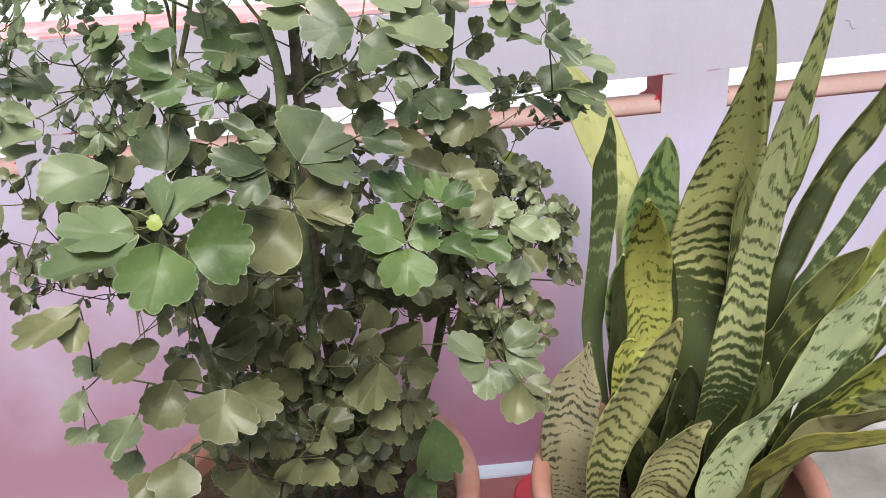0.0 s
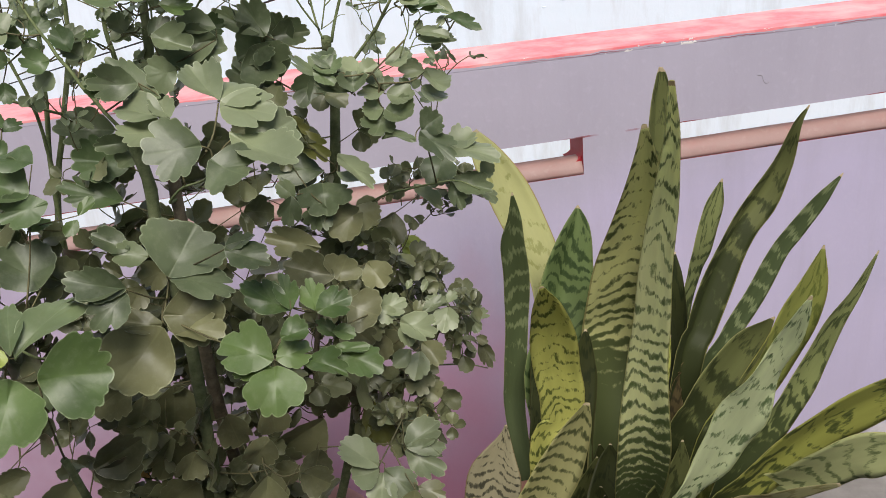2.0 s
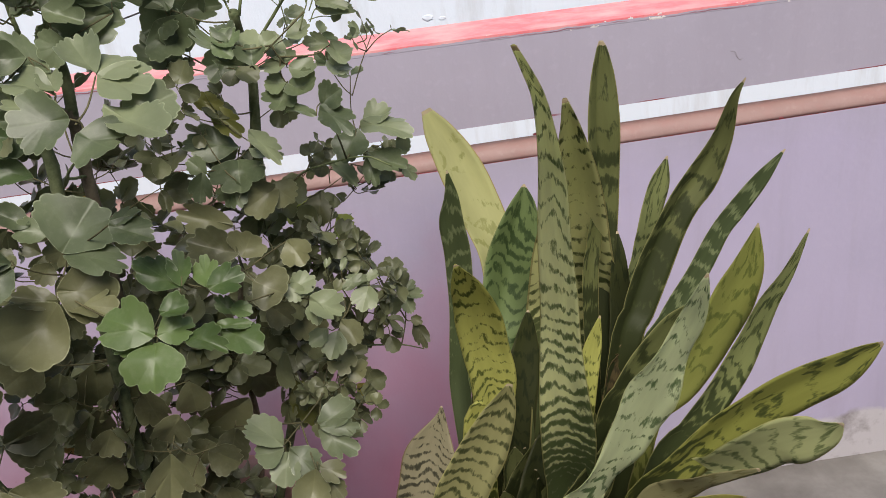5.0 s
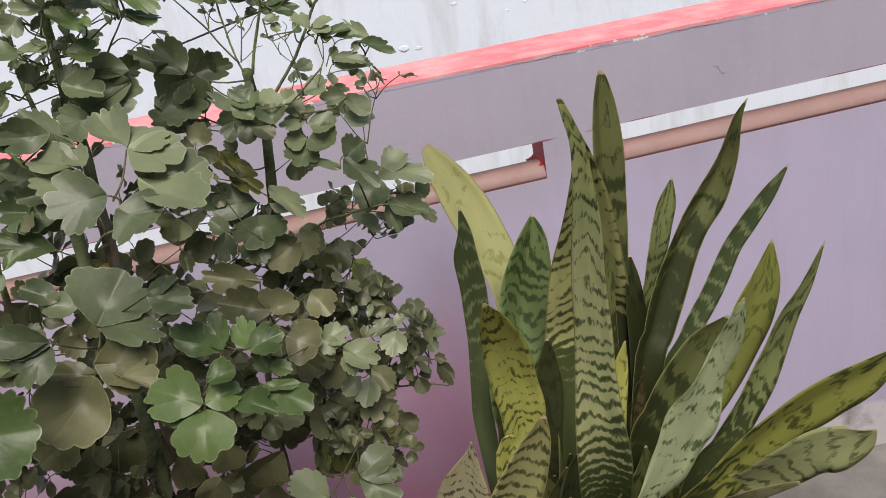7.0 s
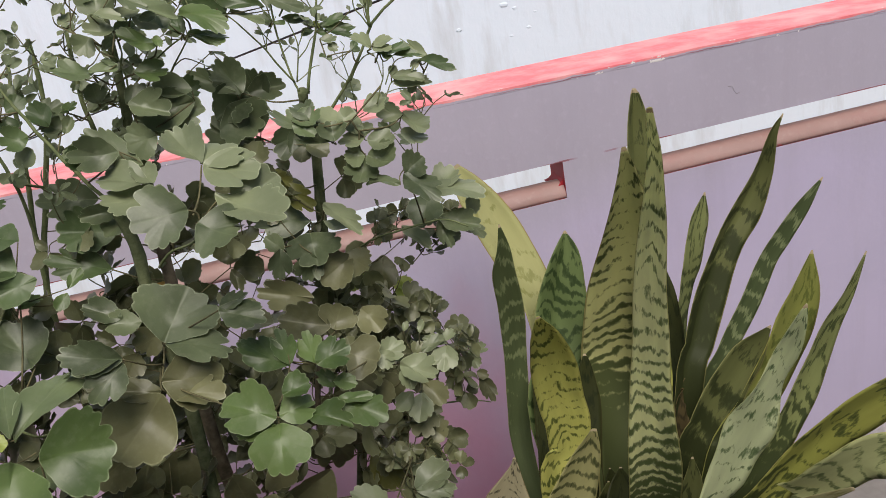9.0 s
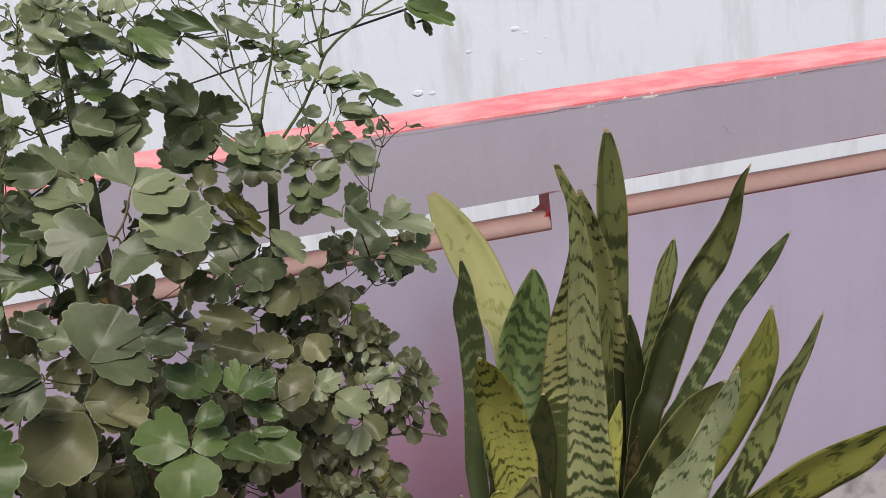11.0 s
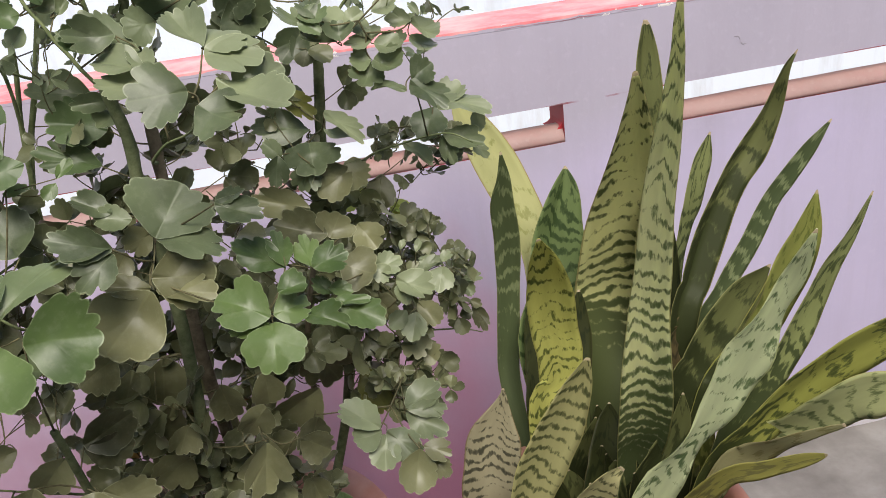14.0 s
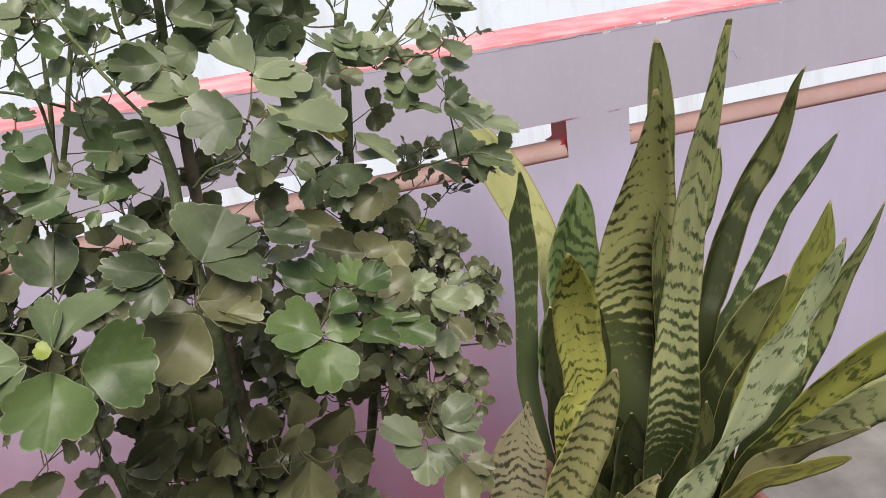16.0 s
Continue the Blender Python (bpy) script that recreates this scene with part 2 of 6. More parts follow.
def sword_leaf(name, ground, band, amount, margin, glow=0.12, pace=560.0, mottle=0.9, foot=0.0, reach=0.5, stir=1.0):
    """Cross-banded leaf: ground colour, ragged darker bands, a thin margin and a dry tip."""
    m, n, l, b = material(name, 0.58, 0.2)
    uv = n.new("ShaderNodeUVMap")
    uv.uv_map = "blade"
    s = n.new("ShaderNodeSeparateXYZ")
    l.new(uv.outputs[0], s.inputs[0])
    u, v = s.outputs[0], s.outputs[1]
    rnd = n.new("ShaderNodeObjectInfo").outputs["Random"]
    shift = maths(n, l, "MULTIPLY", rnd, 40.0)
    c = n.new("ShaderNodeCombineXYZ")
    l.new(maths(n, l, "MULTIPLY", u, 5.0), c.inputs[0])
    l.new(maths(n, l, "MULTIPLY", v, 30.0), c.inputs[1])
    l.new(shift, c.inputs[2])
    zig = noise_node(n, l, c.outputs[0], 1.0, 3, 0.6)
    c2 = n.new("ShaderNodeCombineXYZ")
    l.new(maths(n, l, "MULTIPLY", u, 2.2), c2.inputs[0])
    l.new(maths(n, l, "MULTIPLY", v, 26.0), c2.inputs[1])
    l.new(shift, c2.inputs[2])
    wander = noise_node(n, l, c2.outputs[0], 1.0, 2, 0.5)
    c5 = n.new("ShaderNodeCombineXYZ")
    l.new(u, c5.inputs[0])
    l.new(maths(n, l, "MULTIPLY", v, 7.0), c5.inputs[1])
    l.new(maths(n, l, "ADD", shift, 19.0), c5.inputs[2])
    drift = noise_node(n, l, c5.outputs[0], 1.0, 2, 0.5)
    bow = maths(n, l, "MULTIPLY", maths(n, l, "ABSOLUTE", maths(n, l, "SUBTRACT", u, 0.5)), 2.6)
    along = n.new("ShaderNodeUVMap")
    along.uv_map = "along"
    s2 = n.new("ShaderNodeSeparateXYZ")
    l.new(along.outputs[0], s2.inputs[0])
    spread = maths(n, l, "SUBTRACT", 1.12, maths(n, l, "MULTIPLY", s2.outputs[1], 0.32))
    phase = maths(n, l, "ADD", maths(n, l, "MULTIPLY", maths(n, l, "MULTIPLY", v, pace), spread), maths(n, l, "MULTIPLY", zig, 5.0 * stir))
    phase = maths(n, l, "ADD", phase, maths(n, l, "MULTIPLY", wander, 11.0 * stir))
    phase = maths(n, l, "ADD", phase, maths(n, l, "MULTIPLY", drift, 34.0 * stir))
    teeth = maths(n, l, "SINE", maths(n, l, "ADD", maths(n, l, "MULTIPLY", u, 38.0), maths(n, l, "MULTIPLY", wander, 9.0)))
    phase = maths(n, l, "ADD", phase, maths(n, l, "MULTIPLY", teeth, 0.35))
    wavy = maths(n, l, "SINE", maths(n, l, "ADD", phase, bow))
    ragged = noise_node(n, l, c.outputs[0], 2.6, 4, 0.7)
    c4 = n.new("ShaderNodeCombineXYZ")
    l.new(maths(n, l, "MULTIPLY", u, 1.6), c4.inputs[0])
    l.new(maths(n, l, "MULTIPLY", v, 14.0), c4.inputs[1])
    l.new(maths(n, l, "ADD", shift, 7.0), c4.inputs[2])
    strong = noise_node(n, l, c4.outputs[0], 1.0, 3, 0.6)
    bands = maths(n, l, "ADD", maths(n, l, "MULTIPLY", wavy, 0.20), maths(n, l, "MULTIPLY", maths(n, l, "SUBTRACT", ragged, 0.5), 0.45 + 0.45 * stir))
    bands = maths(n, l, "ADD", bands, maths(n, l, "MULTIPLY", maths(n, l, "SUBTRACT", strong, 0.5), mottle))
    # bands crowd towards the base: its darker pigment, plus the clump's shade painted in
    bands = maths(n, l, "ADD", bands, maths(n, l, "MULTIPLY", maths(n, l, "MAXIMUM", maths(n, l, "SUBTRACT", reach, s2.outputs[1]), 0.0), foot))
    mask = ramp(n, l, maths(n, l, "ADD", bands, 0.5), [(0.60 - 0.3 * amount, 0.0), (0.70 - 0.3 * amount, 0.72), (0.82 - 0.3 * amount, 0.97)])
    c3 = n.new("ShaderNodeCombineXYZ")
    l.new(maths(n, l, "MULTIPLY", u, 2.0), c3.inputs[0])
    l.new(maths(n, l, "MULTIPLY", v, 7.0), c3.inputs[1])
    l.new(shift, c3.inputs[2])
    cloud = noise_node(n, l, c3.outputs[0], 1.0, 4, 0.6)
    g = mix(n, l, ramp(n, l, cloud, [(0.35, 0.0), (0.65, 1.0)]), ground, tuple(0.8 * q for q in ground))
    colour = mix(n, l, mask, g, band)
    edge = maths(n, l, "GREATER_THAN", maths(n, l, "ABSOLUTE", maths(n, l, "SUBTRACT", u, 0.5)), 0.478)
    colour = mix(n, l, maths(n, l, "MULTIPLY", edge, 0.75), colour, margin)
    dry = maths(n, l, "GREATER_THAN", maths(n, l, "ADD", s2.outputs[1], maths(n, l, "MULTIPLY", zig, 0.008)), 0.995)
    colour = mix(n, l, dry, colour, (0.42, 0.34, 0.22))
    colour = mix(n, l, maths(n, l, "MULTIPLY", rnd, 0.12), colour, tuple(0.5 * (q + w) for q, w in zip(ground, band)))
    l.new(colour, b.inputs["Base Color"])
    bump(n, l, b, mix(n, l, 0.5, bands, noise_node(n, l, c.outputs[0], 6.0, 3)), 0.18, 0.002)
    t = n.new("ShaderNodeBsdfTranslucent")
    l.new(colour, t.inputs["Color"])
    x = n.new("ShaderNodeMixShader")
    x.inputs[0].default_value = glow
    l.new(b.outputs[0], x.inputs[1])
    l.new(t.outputs[0], x.inputs[2])
    l.new(x.outputs[0], n["Material Output"].inputs["Surface"])
    return m


def foliage(name, dark, light, glow=0.25, island=False):
    """Leaf skin: paler midrib and side veins, a thin pale margin, dust."""
    m, n, l, b = material(name, 0.4, 0.46)
    p, x, y, z = place(n, l)
    if island:
        rnd = n.new("ShaderNodeNewGeometry").outputs["Random Per Island"]
    else:
        rnd = n.new("ShaderNodeObjectInfo").outputs["Random"]
    uv = n.new("ShaderNodeUVMap")
    uv.uv_map = "fan"
    s = n.new("ShaderNodeSeparateXYZ")
    l.new(uv.outputs[0], s.inputs[0])
    u, v = s.outputs[0], s.outputs[1]
    r2 = n.new("ShaderNodeUVMap")
    r2.uv_map = "rim"
    s2 = n.new("ShaderNodeSeparateXYZ")
    l.new(r2.outputs[0], s2.inputs[0])
    c = mix(n, l, rnd, dark, light)
    c = mix(n, l, ramp(n, l, noise_node(n, l, p, 26, 3), [(0.4, 0.0), (0.7, 0.35)]), c, tuple(1.3 * q for q in light))
    c = mix(n, l, ramp(n, l, noise_node(n, l, p, 18, 2), [(0.5, 0.0), (0.75, 0.35)]), c, tuple(0.65 * q for q in dark))
    side = maths(n, l, "ABSOLUTE", maths(n, l, "SUBTRACT", u, 0.5))
    ray = maths(n, l, "ABSOLUTE", maths(n, l, "SINE", maths(n, l, "MULTIPLY", maths(n, l, "SUBTRACT", v, maths(n, l, "MULTIPLY", side, 0.9)), 11.0)))
    rib = ramp(n, l, side, [(0.0, 1.0), (0.028, 0.0)])
    vein = maths(n, l, "MAXIMUM", maths(n, l, "MULTIPLY", rib, 0.14), maths(n, l, "MULTIPLY", ramp(n, l, ray, [(0.0, 1.0), (0.14, 0.0)]), 0.05))
    c = mix(n, l, vein, c, tuple(1.6 * q for q in light))
    spots = ramp(n, l, noise_node(n, l, p, 190, 2), [(0.42, 0.15), (0.58, 0.8)])
    margin = maths(n, l, "MULTIPLY", ramp(n, l, s2.outputs[0], [(0.955, 0.0), (0.985, 1.0)]), spots)
    c = mix(n, l, maths(n, l, "MULTIPLY", margin, 0.62), c, tuple(0.5 * q + 0.5 * w for q, w in zip((0.55, 0.58, 0.42), tuple(2.0 * q for q in light))))
    dust = ramp(n, l, noise_node(n, l, p, 120, 4, 0.65), [(0.5, 0.0), (0.75, 0.14)])
    c = mix(n, l, dust, c, (0.38, 0.39, 0.28))
    l.new(c, b.inputs["Base Color"])
    bump(n, l, b, maths(n, l, "ADD", maths(n, l, "MULTIPLY", ray, 0.25), maths(n, l, "MULTIPLY", noise_node(n, l, p, 60, 3), 2.0)), 0.14, 0.0012)
    t = n.new("ShaderNodeBsdfTranslucent")
    l.new(mix(n, l, 0.5, c, (0.20, 0.26, 0.08)), t.inputs["Color"])
    x = n.new("ShaderNodeMixShader")
    x.inputs[0].default_value = glow
    l.new(b.outputs[0], x.inputs[1])
    l.new(t.outputs[0], x.inputs[2])
    l.new(x.outputs[0], n["Material Output"].inputs["Surface"])
    return m


def bark(name, low, high):
    m, n, l, b = material(name, 0.8, 0.2)
    p, x, y, z = place(n, l)
    c = ramp(n, l, noise_node(n, l, p, 60, 6, 0.7), [(0.35, low), (0.68, high)])
    l.new(c, b.inputs["Base Color"])
    bump(n, l, b, noise_node(n, l, p, 120, 5), 0.5, 0.003)
    return m


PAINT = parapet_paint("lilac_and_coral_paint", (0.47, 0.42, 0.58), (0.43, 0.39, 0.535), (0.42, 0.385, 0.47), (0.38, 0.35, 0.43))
SILL_PAINT = sill_paint()
WHITEWASH = whitewash()
FLOOR = worn_floor()
BLOCKER_PLASTER = cement("blocker_plaster", (0.33, 0.33, 0.32), (0.42, 0.42, 0.40))
GROUND = cement("dusty_ground", (0.22, 0.20, 0.17), (0.32, 0.29, 0.25))
TERRACOTTA = clay("terracotta", (0.45, 0.205, 0.155), (0.52, 0.32, 0.265))
RED_PLASTIC = clay("red_plastic", (0.72, 0.07, 0.09), (0.74, 0.12, 0.13))
SOIL = soil()
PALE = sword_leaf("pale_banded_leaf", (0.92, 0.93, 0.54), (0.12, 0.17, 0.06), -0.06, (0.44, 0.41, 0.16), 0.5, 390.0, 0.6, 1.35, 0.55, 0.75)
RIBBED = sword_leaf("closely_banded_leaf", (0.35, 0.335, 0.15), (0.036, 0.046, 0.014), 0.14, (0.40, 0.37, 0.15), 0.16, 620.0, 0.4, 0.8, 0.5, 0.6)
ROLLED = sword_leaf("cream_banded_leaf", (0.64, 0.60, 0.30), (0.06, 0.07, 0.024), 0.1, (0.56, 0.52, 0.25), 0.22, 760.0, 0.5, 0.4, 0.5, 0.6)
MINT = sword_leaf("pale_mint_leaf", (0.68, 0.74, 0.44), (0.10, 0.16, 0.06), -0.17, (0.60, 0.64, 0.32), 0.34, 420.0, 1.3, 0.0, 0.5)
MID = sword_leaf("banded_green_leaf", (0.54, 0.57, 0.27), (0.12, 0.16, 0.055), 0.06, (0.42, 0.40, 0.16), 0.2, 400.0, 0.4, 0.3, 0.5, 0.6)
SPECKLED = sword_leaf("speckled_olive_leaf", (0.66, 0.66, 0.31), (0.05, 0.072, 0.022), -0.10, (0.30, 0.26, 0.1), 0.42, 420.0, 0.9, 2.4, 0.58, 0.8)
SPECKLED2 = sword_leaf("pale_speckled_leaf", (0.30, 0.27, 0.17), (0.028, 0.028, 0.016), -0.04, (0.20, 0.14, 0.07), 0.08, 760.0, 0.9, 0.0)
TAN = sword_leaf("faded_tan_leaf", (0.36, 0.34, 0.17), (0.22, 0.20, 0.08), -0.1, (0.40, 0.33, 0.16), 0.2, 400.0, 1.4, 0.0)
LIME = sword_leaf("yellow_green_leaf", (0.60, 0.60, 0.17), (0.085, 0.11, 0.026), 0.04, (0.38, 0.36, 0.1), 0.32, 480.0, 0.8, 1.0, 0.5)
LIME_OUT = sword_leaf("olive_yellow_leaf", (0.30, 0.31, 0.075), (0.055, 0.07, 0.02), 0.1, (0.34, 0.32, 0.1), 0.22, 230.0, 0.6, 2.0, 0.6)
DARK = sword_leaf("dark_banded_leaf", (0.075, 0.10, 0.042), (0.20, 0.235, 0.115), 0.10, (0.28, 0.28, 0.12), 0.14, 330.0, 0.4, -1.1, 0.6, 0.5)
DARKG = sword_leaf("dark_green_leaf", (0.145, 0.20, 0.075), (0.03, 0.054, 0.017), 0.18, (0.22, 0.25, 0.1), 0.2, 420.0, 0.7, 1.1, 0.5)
# near-black, so that these leaves read as shaded gaps
GAP_SHADE = sword_leaf("gap_shade_leaf", (0.036, 0.042, 0.013), (0.014, 0.019, 0.006), 0.1, (0.06, 0.055, 0.02), 0.03, 300.0)
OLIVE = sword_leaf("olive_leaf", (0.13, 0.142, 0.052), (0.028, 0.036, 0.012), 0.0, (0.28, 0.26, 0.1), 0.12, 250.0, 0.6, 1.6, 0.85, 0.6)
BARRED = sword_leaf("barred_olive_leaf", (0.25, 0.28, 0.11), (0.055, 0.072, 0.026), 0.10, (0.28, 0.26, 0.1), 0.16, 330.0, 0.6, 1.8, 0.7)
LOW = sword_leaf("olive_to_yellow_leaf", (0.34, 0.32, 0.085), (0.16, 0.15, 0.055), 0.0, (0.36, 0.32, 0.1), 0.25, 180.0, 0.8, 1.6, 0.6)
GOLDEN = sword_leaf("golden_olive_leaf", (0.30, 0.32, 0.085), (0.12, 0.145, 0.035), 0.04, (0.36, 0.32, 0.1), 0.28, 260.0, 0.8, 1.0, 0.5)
YELLOW = sword_leaf("yellowed_leaf", (0.50, 0.50, 0.23), (0.30, 0.31, 0.11), -0.32, (0.40, 0.28, 0.11), 0.4, 260.0, 1.2, 0.0, 0.5)
DRIED = sword_leaf("dried_leaf", (0.13, 0.10, 0.045), (0.05, 0.04, 0.02), 0.2, (0.3, 0.22, 0.1))
LEAF = foliage("grey_green_leaf", (0.062, 0.063, 0.031), (0.206, 0.206, 0.103), 0.16)
UPPER_LEAF = foliage("green_grey_leaf", (0.050, 0.067, 0.034), (0.166, 0.203, 0.106), 0.2)
FRESH = foliage("fresh_green_leaf", (0.042, 0.074, 0.021), (0.118, 0.175, 0.056), 0.2)
PALE_LEAF = foliage("pale_grey_green_leaf", (0.120, 0.145, 0.081), (0.242, 0.276, 0.158), 0.2)
GREEN_LEAF = foliage("deep_green_leaf", (0.040, 0.066, 0.026), (0.098, 0.145, 0.058), 0.2)
# lighter copy of the fresh green, with strong light painted into its tone
LIT_MINT = foliage("lit_mint_leaf", (0.102, 0.140, 0.064), (0.187, 0.238, 0.119), 0.25)
OLIVE_LEAF = foliage("olive_turning_leaf", (0.105, 0.11, 0.024), (0.17, 0.17, 0.045), 0.25)
DRY_LEAF = foliage("dry_orange_leaf", (0.30, 0.15, 0.035), (0.40, 0.24, 0.07), 0.3)
LIME_LEAF = foliage("lime_green_leaf", (0.26, 0.33, 0.05), (0.42, 0.48, 0.13), 0.35)
YELLOWING = foliage("yellowing_leaf", (0.46, 0.38, 0.06), (0.54, 0.48, 0.12), 0.3)
FILL = foliage("small_leaf", (0.047, 0.051, 0.025), (0.162, 0.172, 0.087), 0.18, True)
LIGHT_FILL = foliage("small_pale_leaf", (0.085, 0.115, 0.058), (0.245, 0.285, 0.170), 0.28, True)
STEM = bark("green_brown_stem", (0.07, 0.09, 0.04), (0.17, 0.19, 0.10))
BARK = bark("brown_bark", (0.09, 0.075, 0.05), (0.22, 0.18, 0.125))
PETIOLE = bark("leaf_stalk_skin", (0.075, 0.07, 0.038), (0.17, 0.155, 0.08))
TWIG = bark("green_twig", (0.10, 0.13, 0.055), (0.22, 0.25, 0.12))


# ---- mesh helpers ----
def finish(bm, name, mats, smooth=True):
    me = bpy.data.meshes.new(name)
    bm.normal_update()
    bm.to_mesh(me)
    bm.free()
    for q in mats if isinstance(mats, (list, tuple)) else [mats]:
        me.materials.append(q)
    if smooth:
        me.polygons.foreach_set("use_smooth", [True] * len(me.polygons))
    return me


def part(name, bm, mats, parent, label="", smooth=True):
    ob = new(name, finish(bm, name, mats, smooth))
    ob.parent = parent
    if label:
        tagged(ob, label)
    return ob


def box(bm, x0, y0, z0, x1, y1, z1):
    made = bmesh.ops.create_cube(bm, size=1.0)["verts"]
    for v in made:
        v.co = Vector((x0 + (v.co.x + 0.5) * (x1 - x0), y0 + (v.co.y + 0.5) * (y1 - y0), z0 + (v.co.z + 0.5) * (z1 - z0)))
    return made


def lathe(bm, profile, steps=64, wobble=0.0):
    rings = []
    for r, z in profile:
        rings.append([bm.verts.new((r * math.cos(a) * (1 + wobble * math.sin(3 * a)), r * math.sin(a), z)) for a in (2 * math.pi * k / steps for k in range(steps))])
    for a, b in zip(rings, rings[1:]):
        for k in range(steps):
            bm.faces.new((a[k], a[(k + 1) % steps], b[(k + 1) % steps], b[k]))
    return rings


def spline(points, count):
    """Points along a smooth curve through the given ones."""
    p = [Vector(q) for q in points]
    p = [2 * p[0] - p[1], *p, 2 * p[-1] - p[-2]]
    out = []
    for k in range(count):
        s = k / (count - 1) * (len(p) - 3)
        i = min(int(s), len(p) - 4)
        t = s - i
        a, b, c, d = p[i:i + 4]
        out.append(0.5 * (2 * b + (c - a) * t + (2 * a - 5 * b + 4 * c - d) * t * t + (3 * b - a - 3 * c + d) * t ** 3))
    return out


def tube(bm, points, r0, r1, sides=6, count=0):
    pts = spline(points, count or 4 * len(points))
    rings = []
    for k, q in enumerate(pts):
        d = (pts[min(k + 1, len(pts) - 1)] - pts[max(k - 1, 0)]).normalized()
        s = d.cross((0.3, 1.0, 0.2)).normalized()
        w = d.cross(s)
        r = r0 + (r1 - r0) * k / (len(pts) - 1)
        rings.append([bm.verts.new(q + r * (math.cos(a) * s + math.sin(a) * w)) for a in (2 * math.pi * j / sides for j in range(sides))])
    for a, b in zip(rings, rings[1:]):
        for j in range(sides):
            bm.faces.new((a[j], a[(j + 1) % sides], b[(j + 1) % sides], b[j]))
    bm.faces.new(rings[-1])
    bm.faces.new(rings[0][::-1])


# ---- structure ----
bm = bmesh.new()
box(bm, -5, -0.65, -0.15, 5, BACK_Y - 0.01, 0.0)
floor = tagged(new("floor", finish(bm, "floor", FLOOR, False)), "pale grey cement terrace floor with a red strip along the wall", "floor", kind="structure")

bm = bmesh.new()
bmesh.ops.create_grid(bm, x_segments=4, y_segments=4, size=60)
for v in bm.verts:
    v.co.z = -3.3
ground = tagged(new("ground", finish(bm, "ground", GROUND, False)), "dusty bare ground of the lane below the terrace", "ground", kind="structure")

PERIOD, POST0, POST1 = 1.158, 0.428, 0.550


def slab(x0, y0, z0, x1, y1, z1, soft=0.004):
    """A plastered block whose front edges are rounded."""
    bm = bmesh.new()
    box(bm, x0, y0, z0, x1, y1, z1)
    if soft:
        bmesh.ops.bevel(bm, geom=[e for e in bm.edges if all(abs(v.co.y - y0) < 1e-4 for v in e.verts)], offset=soft, segments=7 if soft > 0.01 else 2, profile=0.5, affect="EDGES")
    for v in bm.verts:
        if SILL - 0.05 < v.co.z < SOFFIT + 0.02:
            v.co.z += FALL * (v.co.x - 0.45)
    return bm


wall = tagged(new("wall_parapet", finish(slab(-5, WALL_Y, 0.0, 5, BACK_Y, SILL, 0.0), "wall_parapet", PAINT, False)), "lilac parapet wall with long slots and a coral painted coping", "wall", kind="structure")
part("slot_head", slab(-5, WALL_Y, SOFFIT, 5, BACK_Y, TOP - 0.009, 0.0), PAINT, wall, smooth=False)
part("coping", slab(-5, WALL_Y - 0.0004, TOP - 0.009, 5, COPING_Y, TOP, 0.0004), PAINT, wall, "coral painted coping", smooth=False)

# the sill of the slots, trowelled half-round
bm = bmesh.new()
rings = []
for k in range(101):
    x = -5 + 0.1 * k
    ring = []
    for j in range(15):
        a = math.pi * j / 14
        if j <= 7:
            y, z = WALL_Y + 0.0008 + 0.031 * (1 - math.cos(a)), SILL + 0.029 * math.sin(a)
        else:
            y, z = WALL_Y + 0.0318 + (BACK_Y - WALL_Y - 0.0318) * (j - 7) / 7, SILL + 0.029 - 0.024 * ((j - 7) / 7) ** 1.5
        lump = 0.0016 * noise.noise(Vector((7 * x, 3 * a, 0))) + 0.0008 * noise.noise(Vector((31 * x, 5 * a, 3)))
        ring.append(bm.verts.new((x, y - lump, z + lump + FALL * (x - 0.45))))
    rings.append(ring)
for a, b in zip(rings, rings[1:]):
    for j in range(14):
        bm.faces.new((a[j], b[j], b[j + 1], a[j + 1]))
    bm.faces.new((a[14], b[14], b[0], a[0]))
bmesh.ops.recalc_face_normals(bm, faces=bm.faces)
part("sill", bm, SILL_PAINT, wall, "faded salmon painted half-round sill")
for k in range(-4, 4):
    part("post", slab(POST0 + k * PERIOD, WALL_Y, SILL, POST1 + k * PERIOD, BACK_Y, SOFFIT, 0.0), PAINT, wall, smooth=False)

bm = bmesh.new()
box(bm, -9, 2.35, -3.3, 9, 2.6, 2.6)
tagged(new("wall_neighbour", finish(bm, "wall_neighbour", WHITEWASH, False)), "white weathered neighbouring wall with blistered plaster", "wall", kind="structure")

neighbour = bpy.data.objects["wall_neighbour"]
for x, z, r in ((0.288, 0.936, 0.022), (0.33, 0.93, 0.014), (0.59, 1.075, 0.018), (0.62, 1.06, 0.010), (0.655, 1.0, 0.010), (0.60, 0.985, 0.008), (1.32, 1.07, 0.008), (0.68, 1.04, 0.008), (0.45, 1.03, 0.012)):
    bm = bmesh.new()
    bmesh.ops.create_icosphere(bm, subdivisions=3, radius=1.0)
    for v in bm.verts:
        q = v.co * (1 + 0.35 * noise.noise(v.co * 2.2 + Vector((x * 31, z * 17, 0))))
        v.co = Vector((x + 0.7 * r * q.x, 2.350 + 0.08 * r * q.y, z + 0.4 * r * q.z))
    part("plaster_blister", bm, WHITEWASH, neighbour)

bm = bmesh.new()
